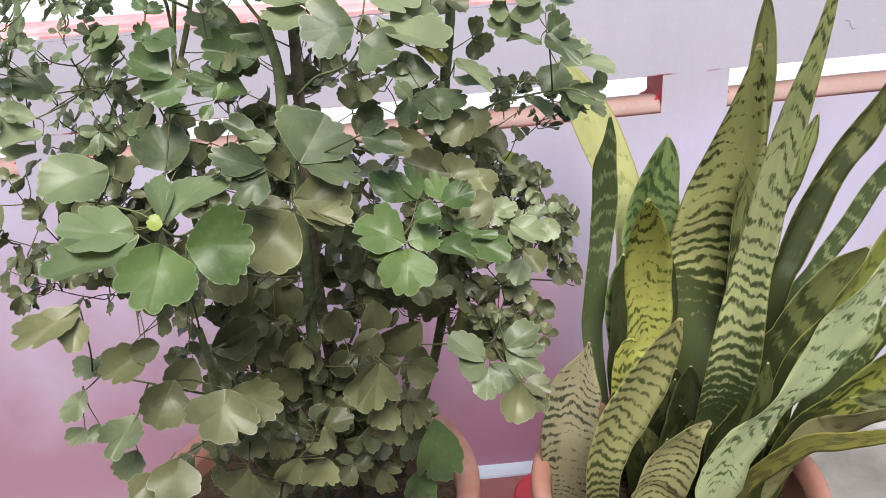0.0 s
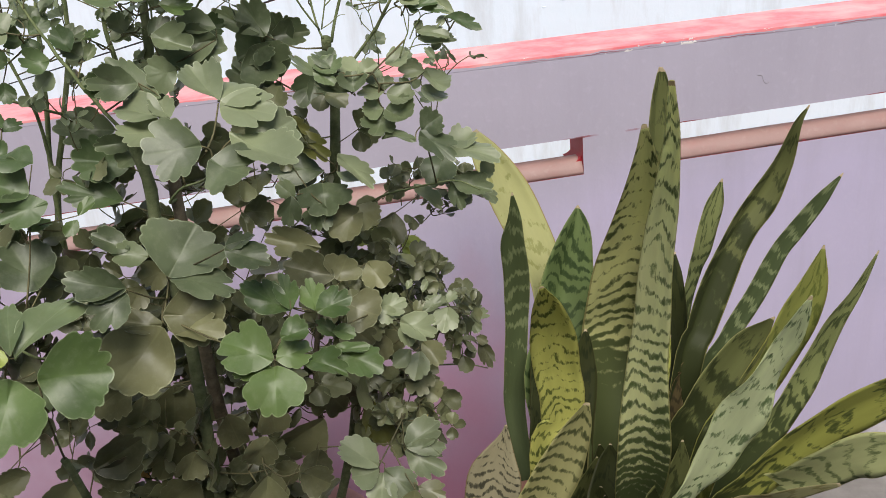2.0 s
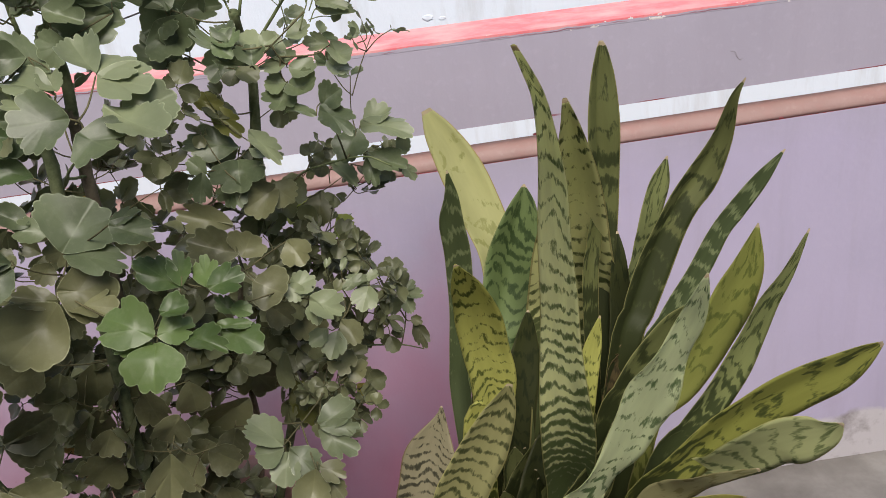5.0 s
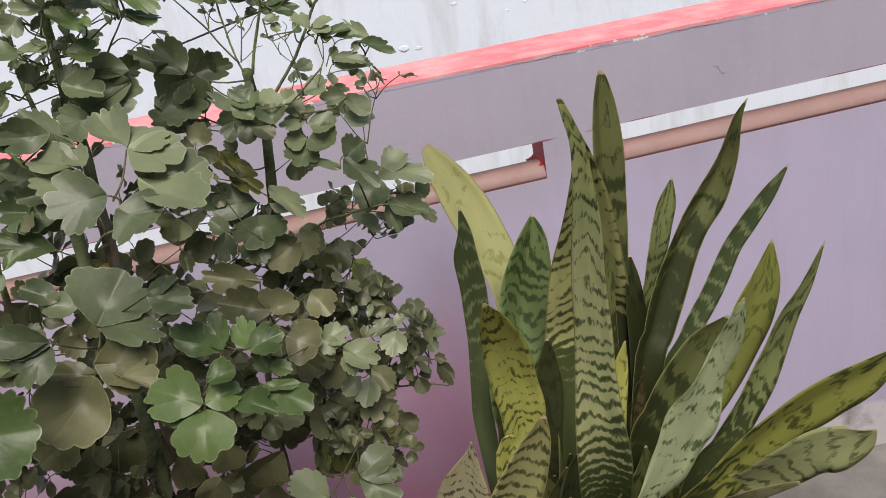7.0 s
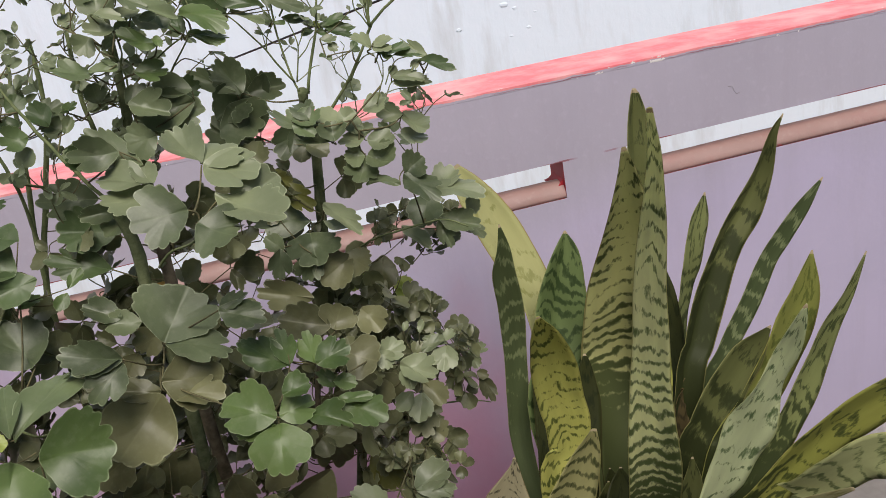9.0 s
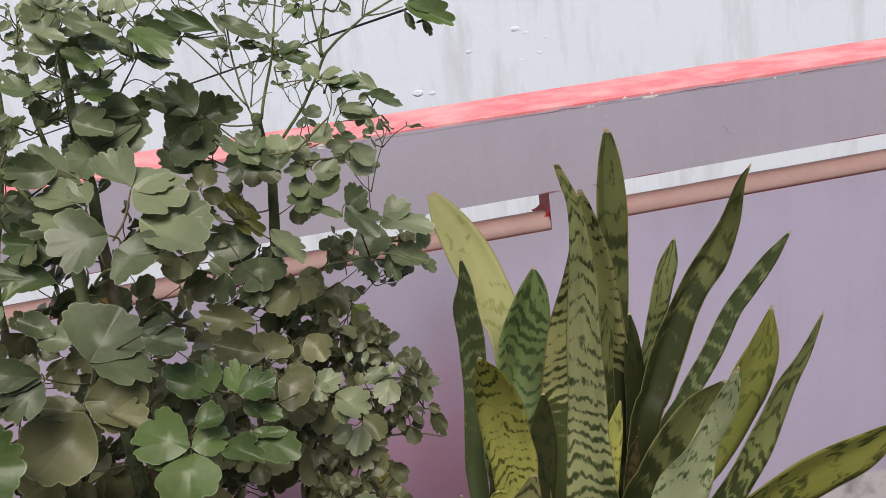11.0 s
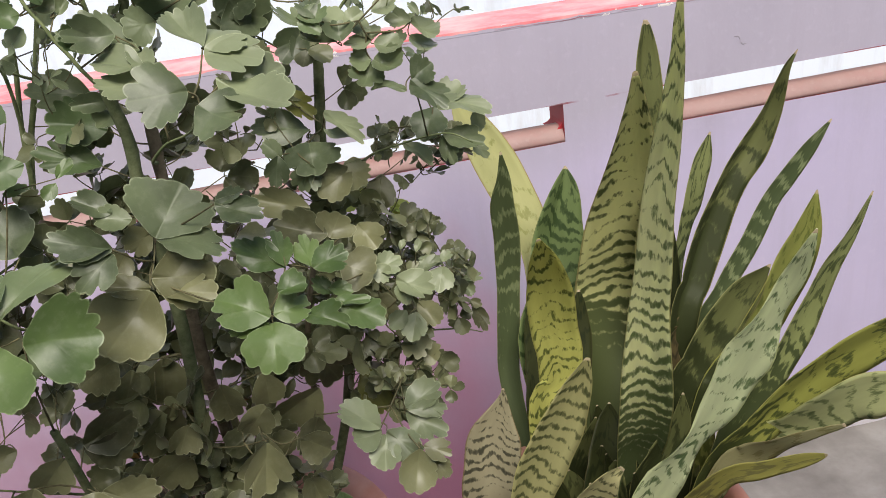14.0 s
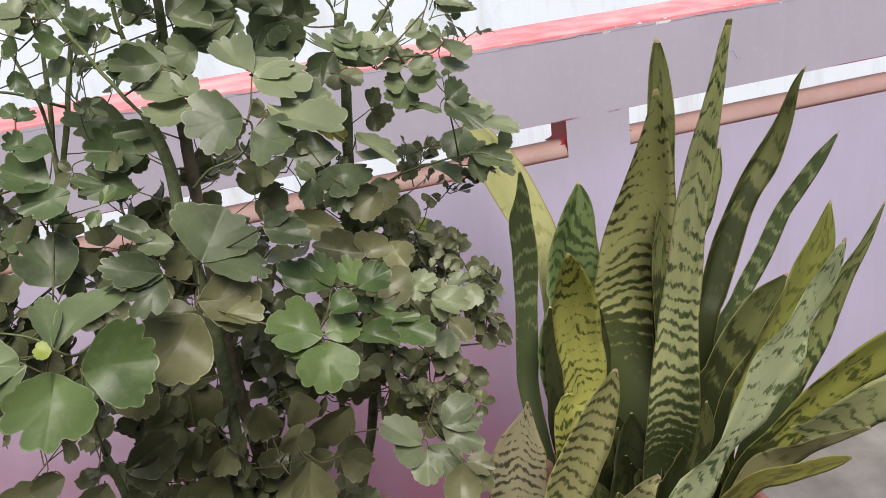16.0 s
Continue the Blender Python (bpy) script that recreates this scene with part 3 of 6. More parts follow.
tube(bm, [(0.752, WALL_Y - 0.0004, 0.929), (0.760, WALL_Y - 0.0004, 0.928), (0.763, WALL_Y - 0.0004, 0.920), (0.768, WALL_Y - 0.0004, 0.913), (0.775, WALL_Y - 0.0004, 0.914)], 0.00022, 0.00022, 5, 14)
part("scratch", bm, GROUND, wall, "small curved scratch in the paint")

# unseen wall, added behind the camera to cut low light on the plants
bm = bmesh.new()
box(bm, -5, -0.85, -3.3, 5, -0.65, 2.1)
tagged(new("wall_blocker", finish(bm, "wall_blocker", BLOCKER_PLASTER, False)), "unseen plain grey wall added to block low light", "wall", kind="structure")


# white plaster bead in the corner between floor and wall
bm = bmesh.new()
rings = []
for k in range(61):
    x = -5 + 0.09 * k
    lump = 0.0015 * noise.noise(Vector((9 * x, 0, 0)))
    rings.append([bm.verts.new((x, y + lump, z)) for y, z in ((WALL_Y - 0.030, 0.0), (WALL_Y - 0.028, 0.004), (WALL_Y - 0.012, 0.008), (WALL_Y - 0.0005, 0.013), (WALL_Y - 0.0005, 0.0))])
for a, b in zip(rings, rings[1:]):
    for j in range(5):
        bm.faces.new((a[j], a[(j + 1) % 5], b[(j + 1) % 5], b[j]))
bmesh.ops.recalc_face_normals(bm, faces=bm.faces)
part("skirting", bm, WHITEWASH, wall, "low white plaster bead along the foot of the wall", smooth=False)

# concave corners of trowelled plaster at the ends of the slots
for k in range(-3, 3):
    for x, way in ((POST0 + k * PERIOD, -1), (POST1 + k * PERIOD, 1)):
        bm = bmesh.new()
        r = 0.02
        outline = [(0.0, -0.002)] + [(way * r * (1 - math.sin(a * math.pi / 16)), r * (1 - math.cos(a * math.pi / 16)) - 0.0005) for a in range(9)]
        rings = [[bm.verts.new((x - way * 0.001 + u, y, SILL + 0.021 + w + FALL * (x - 0.45))) for u, w in outline] for y in (WALL_Y + 0.012, BACK_Y - 0.012)]
        for a, b in zip(range(10), [*range(1, 10), 0]):
            bm.faces.new((rings[0][a], rings[0][b], rings[1][b], rings[1][a]))
        bm.faces.new(rings[0])
        bm.faces.new(rings[1][::-1])
        bmesh.ops.recalc_face_normals(bm, faces=bm.faces)
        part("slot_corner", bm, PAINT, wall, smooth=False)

# ---- pots ----
def pot(name, x, y, height, rim, foot, label, soil_drop):
    base = tagged(new(name), label, "plant pot")
    base.location = (x, y, 0.0)
    bm = bmesh.new()
    lathe(bm, [(0.001, 0.0), (foot * 0.96, 0.0), (foot, 0.012), (foot + 0.55 * (rim - foot), height * 0.55), (rim * 0.93, height - 0.052), (rim * 0.93, height - 0.05)])
    lathe(bm, [(rim * 0.86, height - 0.02), (rim * 0.84, height - 0.09), (foot * 0.93, 0.06), (0.001, 0.06)])
    part("body", bm, TERRACOTTA, base)
    bm = bmesh.new()
    lathe(bm, [(rim * 0.93, height - 0.052), (rim * 0.985, height - 0.05), (rim, height - 0.04), (rim, height - 0.01), (rim * 0.985, height - 0.002), (rim * 0.95, height), (rim * 0.89, height - 0.004), (rim * 0.86, height - 0.02)])
    part("rim", bm, TERRACOTTA, base, "rounded terracotta rim")
    bm = bmesh.new()
    rings = lathe(bm, [(rim * 0.855, height - soil_drop), (rim * 0.6, height - soil_drop + 0.006), (rim * 0.3, height - soil_drop + 0.012), (0.002, height - soil_drop + 0.012)], 40)
    for ring in rings:
        for v in ring:
            v.co.z += 0.008 * noise.noise(v.co * 30)
    part("soil", bm, SOIL, base, "dry brown potting soil")
    return base


pot("snake_plant_pot", 0.25, 0.765, 0.52, 0.178, 0.125, "tall terracotta pot holding the snake plant, standing on the floor", 0.065)
pot("aralia_pot", -0.214, 0.875, 0.47, 0.23, 0.16, "wide terracotta pot holding the aralia shrub, standing on the floor", 0.045)

WHITE_STONE = cement("white_stone", (0.66, 0.66, 0.68), (0.82, 0.82, 0.84))
for k, (x, y, r) in enumerate(((-0.25, 1.025, 0.016), (-0.165, 1.01, 0.013), (-0.235, 1.05, 0.011), (-0.205, 1.045, 0.012), (-0.158, 1.04, 0.010))):
    bm = bmesh.new()
    bmesh.ops.create_icosphere(bm, subdivisions=3, radius=1.0)
    for v in bm.verts:
        q = v.co * (1 + 0.3 * noise.noise(v.co * 1.6 + Vector((9 * k, 0, 0))))
        v.co = Vector((1.2 * r * q.x, r * q.y, 0.7 * r * q.z))
    stone = tagged(new("stone", finish(bm, "stone", WHITE_STONE)), "small white stone lying on the potting soil", "stone", "stones on the soil")
    stone.location = (x, y, 0.43 + 0.5 * r)

# ---- snake plant ----
snake_plant = tagged(new("snake_plant"), "snake plant with upright banded sword leaves in a terracotta pot", "plant")
snake_plant.location = (0.25, 0.765, 0.50)


def blade(mat, points, face=0.0, twist=0.0, cup=0.17, wave=0.05, label="", crease=0.0):
    """One sword leaf along points of x, y, z and width. face: the way its inner side looks, in degrees from -y towards +x; twist: its turn up to the tip; crease: how sharply it folds along its middle."""
    bm = bmesh.new()
    uv, al = bm.loops.layers.uv.new("blade"), bm.loops.layers.uv.new("along")
    rows, across, thick = 34, 8, 0.0016
    x, y, z, w = points[0]
    points = [(x, y, min(z, 0.50) - 0.05, w)] + list(points[1:])
    pts = spline([q[:3] for q in points], rows)
    wide = [q.x for q in spline([(q[3], 0, 0) for q in points], rows)]
    run = [0.0]
    for a, b in zip(pts, pts[1:]):
        run.append(run[-1] + (b - a).length)
    rings = []
    seed = points[-1][1] * 91 + points[-1][0] * 57
    for k, q in enumerate(pts):
        t = run[k] / run[-1]
        d = (pts[min(k + 1, rows - 1)] - pts[max(k - 1, 0)]).normalized()
        a = radians(face + twist * t)
        inner = Vector((math.sin(a), -math.cos(a), 0.0))
        side = d.cross(inner).normalized()
        inner = side.cross(d)
        w = max(0.0006, 0.54 * wide[k]) * (1 + 0.05 * noise.noise(Vector((t * 8, seed, 0))))
        up, down = [], []
        for j in range(across + 1):
            s = 2 * j / across - 1
            lift = (cup * (1.6 - t) * s * s + crease * (abs(s) - 0.25 * s * s)) * w * 2 + wave * w * (math.sin(t * 19 + seed) + 0.5 * math.sin(t * 41 + 2 * seed)) * abs(s) ** 3 * (1 if s > 0 else -0.7)
            c = q + side * s * w + inner * lift
            th = thick * (1.15 - s * s) * (1.3 - t)
            up.append((bm.verts.new(c + inner * th), j / across))
            down.append((bm.verts.new(c - inner * th), j / across))
        rings.append((up + down[::-1], t, run[k]))
    for (a, ta, ra), (b, tb, rb) in zip(rings, rings[1:]):
        n = len(a)
        for j in range(n):
            i = (j + 1) % n
            f = bm.faces.new((a[j][0], a[i][0], b[i][0], b[j][0]))
            for loop, (u, t, r) in zip(f.loops, ((a[j][1], ta, ra), (a[i][1], ta, ra), (b[i][1], tb, rb), (b[j][1], tb, rb))):
                loop[uv].uv = (u, r)
                loop[al].uv = (u, t)
    bm.faces.new([v for v, _ in rings[-1][0]])
    bm.faces.new([v for v, _ in rings[0][0]][::-1])
    bmesh.ops.recalc_face_normals(bm, faces=bm.faces)
    bmesh.ops.translate(bm, verts=bm.verts, vec=-snake_plant.location)
    return part("leaf", bm, mat, snake_plant, label)


blade(YELLOW, [(0.250, 0.920, 0.490, 0.0250), (0.248, 1.000, 0.620, 0.0250), (0.270, 1.080, 0.715, 0.0400), (0.273, 1.130, 0.762, 0.0588), (0.260, 1.165, 0.809, 0.0628), (0.241, 1.195, 0.861, 0.0580), (0.220, 1.215, 0.907, 0.0409), (0.206, 1.226, 0.940, 0.0136)], face=10, label="yellowed broad leaf")
blade(DARK, [(0.200, 0.880, 0.490, 0.0220), (0.197, 0.970, 0.592, 0.0266), (0.203, 0.990, 0.649, 0.0289), (0.212, 1.000, 0.727, 0.0292), (0.215, 0.995, 0.799, 0.0321), (0.211, 0.985, 0.851, 0.0297), (0.214, 0.975, 0.888, 0.0170), (0.212, 0.965, 0.925, 0.0021)], face=-25, twist=30, label="dark narrow leaf")
blade(DARKG, [(0.250, 0.900, 0.490, 0.0350), (0.235, 0.970, 0.645, 0.0556), (0.265, 1.010, 0.705, 0.0722), (0.282, 1.030, 0.748, 0.0741), (0.294, 1.040, 0.790, 0.0659), (0.311, 1.048, 0.836, 0.0351), (0.318, 1.053, 0.863, 0.0023)], face=5, cup=0.08, label="dark green leaf", crease=0.3)
blade(LIME, [(0.200, 0.820, 0.490, 0.0300), (0.207, 0.840, 0.633, 0.0370), (0.226, 0.842, 0.669, 0.0430), (0.231, 0.840, 0.711, 0.0490), (0.226, 0.837, 0.747, 0.0500), (0.221, 0.826, 0.790, 0.0500), (0.216, 0.813, 0.822, 0.0430), (0.207, 0.790, 0.858, 0.0290), (0.198, 0.765, 0.892, 0.0030)], face=-8, label="yellow-green leaf")
blade(SPECKLED, [(0.285, 0.860, 0.490, 0.0720), (0.320, 0.900, 0.555, 0.0860), (0.347, 0.955, 0.630, 0.1020), (0.359, 0.980, 0.706, 0.1130), (0.358, 0.960, 0.800, 0.0947), (0.357, 0.920, 0.892, 0.0606), (0.343, 0.865, 0.978, 0.0257), (0.331, 0.834, 1.025, 0.0049)], face=-12, label="tall broad speckled leaf")
blade(OLIVE, [(0.345, 0.880, 0.490, 0.0300), (0.378, 0.950, 0.698, 0.0371), (0.396, 0.985, 0.794, 0.0384), (0.406, 1.000, 0.881, 0.0412), (0.409, 1.005, 0.953, 0.0409), (0.413, 1.010, 1.001, 0.0320), (0.416, 1.010, 1.035, 0.0151), (0.417, 1.010, 1.046, 0.0055)], face=15, cup=0.1, label="tall olive leaf folded along its middle", crease=0.35)
blade(PALE, [(0.290, 0.800, 0.490, 0.0380), (0.299, 0.786, 0.576, 0.0450), (0.299, 0.768, 0.632, 0.0530), (0.297, 0.750, 0.686, 0.0530), (0.292, 0.733, 0.745, 0.0470), (0.288, 0.713, 0.822, 0.0369), (0.286, 0.696, 0.873, 0.0333), (0.280, 0.670, 0.945, 0.0270), (0.276, 0.642, 1.008, 0.0214), (0.268, 0.612, 1.052, 0.0149), (0.258, 0.582, 1.090, 0.0095), (0.246, 0.555, 1.115, 0.0065), (0.235, 0.529, 1.135, 0.0036)], face=-5, twist=-20, label="long pale banded leaf leaning forward")
blade(OLIVE, [(0.355, 0.880, 0.490, 0.0180), (0.368, 0.920, 0.748, 0.0198), (0.377, 0.930, 0.812, 0.0195), (0.385, 0.934, 0.854, 0.0151), (0.392, 0.936, 0.884, 0.0020)], face=10, label="slim olive leaf")
blade(BARRED, [(0.385, 0.880, 0.490, 0.0180), (0.413, 0.930, 0.700, 0.0193), (0.442, 0.960, 0.779, 0.0238), (0.454, 0.965, 0.810, 0.0296), (0.464, 0.970, 0.841, 0.0317), (0.476, 0.975, 0.872, 0.0278), (0.487, 0.976, 0.901, 0.0022)], face=20)
blade(OLIVE, [(0.340, 0.830, 0.490, 0.0300), (0.386, 0.860, 0.704, 0.0361), (0.409, 0.875, 0.755, 0.0387), (0.436, 0.890, 0.809, 0.0414), (0.470, 0.900, 0.867, 0.0396), (0.497, 0.905, 0.900, 0.0388), (0.518, 0.900, 0.941, 0.0254), (0.527, 0.885, 0.988, 0.0116), (0.538, 0.878, 1.010, 0.0015)], face=5, cup=0.1, label="olive leaf folded along its middle", crease=0.35)
blade(DARK, [(0.375, 0.820, 0.490, 0.0200), (0.411, 0.855, 0.674, 0.0238), (0.449, 0.870, 0.735, 0.0251), (0.487, 0.880, 0.784, 0.0263), (0.515, 0.885, 0.831, 0.0233), (0.537, 0.886, 0.858, 0.0245), (0.565, 0.885, 0.892, 0.0175), (0.589, 0.882, 0.922, 0.0015)], face=0, label="dark narrow banded leaf")
blade(GOLDEN, [(0.360, 0.790, 0.490, 0.0300), (0.387, 0.790, 0.641, 0.0371), (0.439, 0.800, 0.697, 0.0461), (0.482, 0.806, 0.757, 0.0520), (0.500, 0.808, 0.792, 0.0502), (0.514, 0.808, 0.824, 0.0369), (0.525, 0.807, 0.870, 0.0019)], face=5, label="broad golden olive leaf")
blade(BARRED, [(0.340, 0.750, 0.490, 0.0300), (0.398, 0.757, 0.618, 0.0363), (0.437, 0.765, 0.654, 0.0388), (0.476, 0.772, 0.701, 0.0398), (0.504, 0.775, 0.751, 0.0316), (0.519, 0.770, 0.794, 0.0248), (0.537, 0.764, 0.831, 0.0158), (0.553, 0.756, 0.880, 0.0018)], face=8)
blade(OLIVE, [(0.320, 0.780, 0.490, 0.0400), (0.358, 0.785, 0.653, 0.0511), (0.380, 0.790, 0.696, 0.0531), (0.410, 0.797, 0.736, 0.0490), (0.442, 0.800, 0.771, 0.0371), (0.465, 0.793, 0.798, 0.0025)], face=0, label="broad olive leaf")
blade(MINT, [(0.245, 0.670, 0.500, 0.0480), (0.255, 0.668, 0.590, 0.0470), (0.271, 0.665, 0.644, 0.0426), (0.299, 0.660, 0.683, 0.0365), (0.323, 0.655, 0.721, 0.0350), (0.339, 0.650, 0.759, 0.0385), (0.351, 0.645, 0.790, 0.0430), (0.362, 0.638, 0.821, 0.0390), (0.373, 0.632, 0.849, 0.0310), (0.381, 0.625, 0.875, 0.0235), (0.384, 0.612, 0.905, 0.0134), (0.386, 0.603, 0.928, 0.0015)], face=18, twist=-25, cup=0.08, wave=0.34, label="pale wavy-edged leaf leaning outward")
blade(LIME, [(0.320, 0.780, 0.490, 0.0200), (0.315, 0.790, 0.613, 0.0237), (0.323, 0.800, 0.668, 0.0260), (0.331, 0.805, 0.710, 0.0256), (0.342, 0.810, 0.749, 0.0190), (0.352, 0.810, 0.785, 0.0019)], face=0)
blade(DRIED, [(0.355, 0.820, 0.490, 0.0220), (0.371, 0.845, 0.660, 0.0250), (0.388, 0.860, 0.693, 0.0293), (0.408, 0.868, 0.714, 0.0181), (0.421, 0.872, 0.737, 0.0035)], face=15, wave=0.35, label="dry broken leaf")
blade(LIME_OUT, [(0.315, 0.715, 0.500, 0.0300), (0.355, 0.715, 0.603, 0.0370), (0.400, 0.715, 0.642, 0.0440), (0.446, 0.714, 0.683, 0.0500), (0.487, 0.712, 0.711, 0.0540), (0.527, 0.708, 0.732, 0.0530), (0.560, 0.704, 0.746, 0.0450), (0.588, 0.701, 0.762, 0.0270), (0.606, 0.700, 0.772, 0.0045)], face=8, cup=0.07, label="yellow-green leaf bending outward", crease=0.10)
blade(MID, [(0.340, 0.760, 0.500, 0.0200), (0.403, 0.730, 0.610, 0.0300), (0.443, 0.705, 0.645, 0.0420), (0.467, 0.685, 0.674, 0.0550), (0.488, 0.672, 0.694, 0.0590), (0.510, 0.662, 0.704, 0.0540), (0.528, 0.655, 0.712, 0.0360), (0.540, 0.648, 0.724, 0.0030)], face=-5, cup=0.08, wave=0.05, label="striped leaf bending outward")
blade(SPECKLED2, [(0.126, 0.808, 0.490, 0.0499), (0.129, 0.822, 0.524, 0.0637), (0.136, 0.840, 0.563, 0.0664), (0.147, 0.858, 0.603, 0.0567), (0.163, 0.868, 0.642, 0.0138), (0.166, 0.870, 0.657, 0.0021)], face=-15, label="short speckled leaf")
blade(RIBBED, [(0.150, 0.733, 0.480, 0.0330), (0.149, 0.737, 0.550, 0.0366), (0.155, 0.742, 0.587, 0.0447), (0.172, 0.750, 0.628, 0.0560), (0.201, 0.758, 0.673, 0.0553), (0.226, 0.764, 0.716, 0.0368), (0.240, 0.762, 0.747, 0.0062)], face=-10, twist=25, label="curled banded leaf")
blade(ROLLED, [(0.184, 0.678, 0.480, 0.0480), (0.182, 0.665, 0.584, 0.0500), (0.186, 0.655, 0.622, 0.0532), (0.195, 0.645, 0.666, 0.0480), (0.209, 0.632, 0.697, 0.0255), (0.224, 0.628, 0.711, 0.0055)], face=0, cup=0.3, label="short rolled banded leaf")
blade(OLIVE, [(0.255, 0.820, 0.490, 0.0300), (0.241, 0.835, 0.498, 0.0524), (0.262, 0.855, 0.545, 0.0419), (0.278, 0.860, 0.594, 0.0022)], face=0)
blade(OLIVE, [(0.300, 0.745, 0.490, 0.0300), (0.295, 0.755, 0.558, 0.0394), (0.323, 0.765, 0.597, 0.0418), (0.346, 0.770, 0.632, 0.0267), (0.352, 0.771, 0.670, 0.0020)], face=0)
blade(OLIVE, [(0.290, 0.770, 0.490, 0.0300), (0.324, 0.790, 0.587, 0.0413), (0.329, 0.800, 0.643, 0.0328), (0.332, 0.800, 0.682, 0.0019)], face=-5)
blade(LOW, [(0.285, 0.715, 0.490, 0.0200), (0.297, 0.700, 0.545, 0.0240), (0.345, 0.672, 0.628, 0.0266), (0.385, 0.664, 0.637, 0.0227), (0.420, 0.658, 0.643, 0.0182), (0.441, 0.656, 0.644, 0.0116), (0.452, 0.655, 0.645, 0.0034)], face=-5, cup=0.08, label="low yellow leaf")
blade(TAN, [(0.300, 0.725, 0.490, 0.0250), (0.364, 0.705, 0.605, 0.0236), (0.387, 0.695, 0.631, 0.0302), (0.402, 0.680, 0.648, 0.0257), (0.419, 0.660, 0.670, 0.0159), (0.439, 0.645, 0.686, 0.0092), (0.454, 0.635, 0.696, 0.0039)], face=-15, cup=0.06, wave=0.1, label="folded pale tan leaf edge")

# leaves added where the clump has only dark, shaded gaps
blade(GAP_SHADE, [(0.255, 0.780, 0.490, 0.0450), (0.262, 0.795, 0.535, 0.0560), (0.272, 0.812, 0.570, 0.0500), (0.285, 0.835, 0.605, 0.0280), (0.290, 0.842, 0.625, 0.0020)], face=0, label="near-black leaf added for shade inside the clump")
blade(GAP_SHADE, [(0.262, 0.850, 0.490, 0.0400), (0.261, 0.900, 0.574, 0.0385), (0.279, 0.930, 0.654, 0.0393), (0.287, 0.942, 0.690, 0.0280), (0.292, 0.947, 0.715, 0.0140), (0.294, 0.950, 0.728, 0.0022)], face=0, label="near-black leaf added for shade inside the clump")
blade(GAP_SHADE, [(0.235, 0.850, 0.490, 0.0300), (0.215, 0.900, 0.567, 0.0261), (0.226, 0.930, 0.632, 0.0304), (0.231, 0.950, 0.687, 0.0240), (0.232, 0.955, 0.735, 0.0022)], face=-10, label="near-black leaf added for shade inside the clump")
blade(GAP_SHADE, [(0.330, 0.850, 0.490, 0.0350), (0.385, 0.870, 0.601, 0.0335), (0.398, 0.900, 0.663, 0.0347), (0.408, 0.930, 0.728, 0.0285), (0.411, 0.940, 0.787, 0.0192), (0.414, 0.950, 0.821, 0.0022)], face=10, label="near-black leaf added for shade inside the clump")
# short dark leaves added to stand for the shade at the clump's foot
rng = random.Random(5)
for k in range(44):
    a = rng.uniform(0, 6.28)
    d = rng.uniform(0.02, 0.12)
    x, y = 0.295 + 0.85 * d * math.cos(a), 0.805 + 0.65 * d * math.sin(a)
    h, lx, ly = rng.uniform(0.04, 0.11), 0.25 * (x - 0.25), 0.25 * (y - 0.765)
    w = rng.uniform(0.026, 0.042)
    blade(rng.choice((GAP_SHADE, GAP_SHADE, OLIVE)), [(x, y, 0.485, 0.7 * w), (x + 0.4 * lx, y + 0.4 * ly, 0.485 + 0.45 * h, w), (x + 0.8 * lx, y + 0.8 * ly, 0.485 + 0.8 * h, 0.7 * w), (x + lx, y + ly, 0.485 + h, 0.002)], face=rng.uniform(-40, 40), label="short dark leaf added for the shade at the clump foot")

# ---- red pot upturned between the two pots ----
red_pot = tagged(new("upturned_pot"), "small red plastic pot turned upside down on the floor", "plant pot")
red_pot.location = (0.172, 1.16, 0.0)
bm = bmesh.new()
lathe(bm, [(0.088, 0.0), (0.092, 0.004), (0.092, 0.03), (0.085, 0.034), (0.07, 0.135), (0.064, 0.14), (0.001, 0.14)], 48)
part("body", bm, RED_PLASTIC, red_pot)

# ---- aralia shrub ----
rng = random.Random(11)
aralia = tagged(new("aralia_shrub"), "bushy aralia shrub with scalloped grey-green leaves in a wide pot", "plant")
aralia.location = (-0.18, 0.86, 0.43)
ORIGIN = Vector(aralia.location)


def grown(name, bm, mats, label="", smooth=True):
    bmesh.ops.translate(bm, verts=bm.verts, vec=-ORIGIN)
    return part(name, bm, mats, aralia, label, smooth)


ATTACH = []


def stem(mat, r0, r1, *pts):
    bm = bmesh.new()
    tube(bm, pts, r0, r1, 8, 26)
    for v in bm.verts:
        v.co += 0.0012 * noise.noise_vector(v.co * 60)
    grown("stem", bm, mat, "rough brown stem" if mat is BARK else "smooth green stem")
    ATTACH.extend(spline(pts, 30)[4:])


def shoot(r0, r1, *pts):
    bm = bmesh.new()
    tube(bm, pts, r0, r1, 6, 16)
    for v in bm.verts:
        v.co += 0.0006 * noise.noise_vector(v.co * 70)
    grown("shoot", bm, TWIG)
    ATTACH.extend(spline(pts, 12)[3:])


stem(STEM, 0.0070, 0.0056, (-0.19, 0.84, 0.42), (-0.172, 0.80, 0.70), (-0.160, 0.788, 0.843), (-0.158, 0.786, 0.918), (-0.161, 0.784, 0.989), (-0.158, 0.785, 1.049), (-0.165, 0.784, 1.096))
stem(TWIG, 0.0019, 0.0012, (-0.163, 0.781, 1.088), (-0.184, 0.78, 1.126), (-0.198, 0.78, 1.154), (-0.215, 0.785, 1.19), (-0.24, 0.79, 1.25))
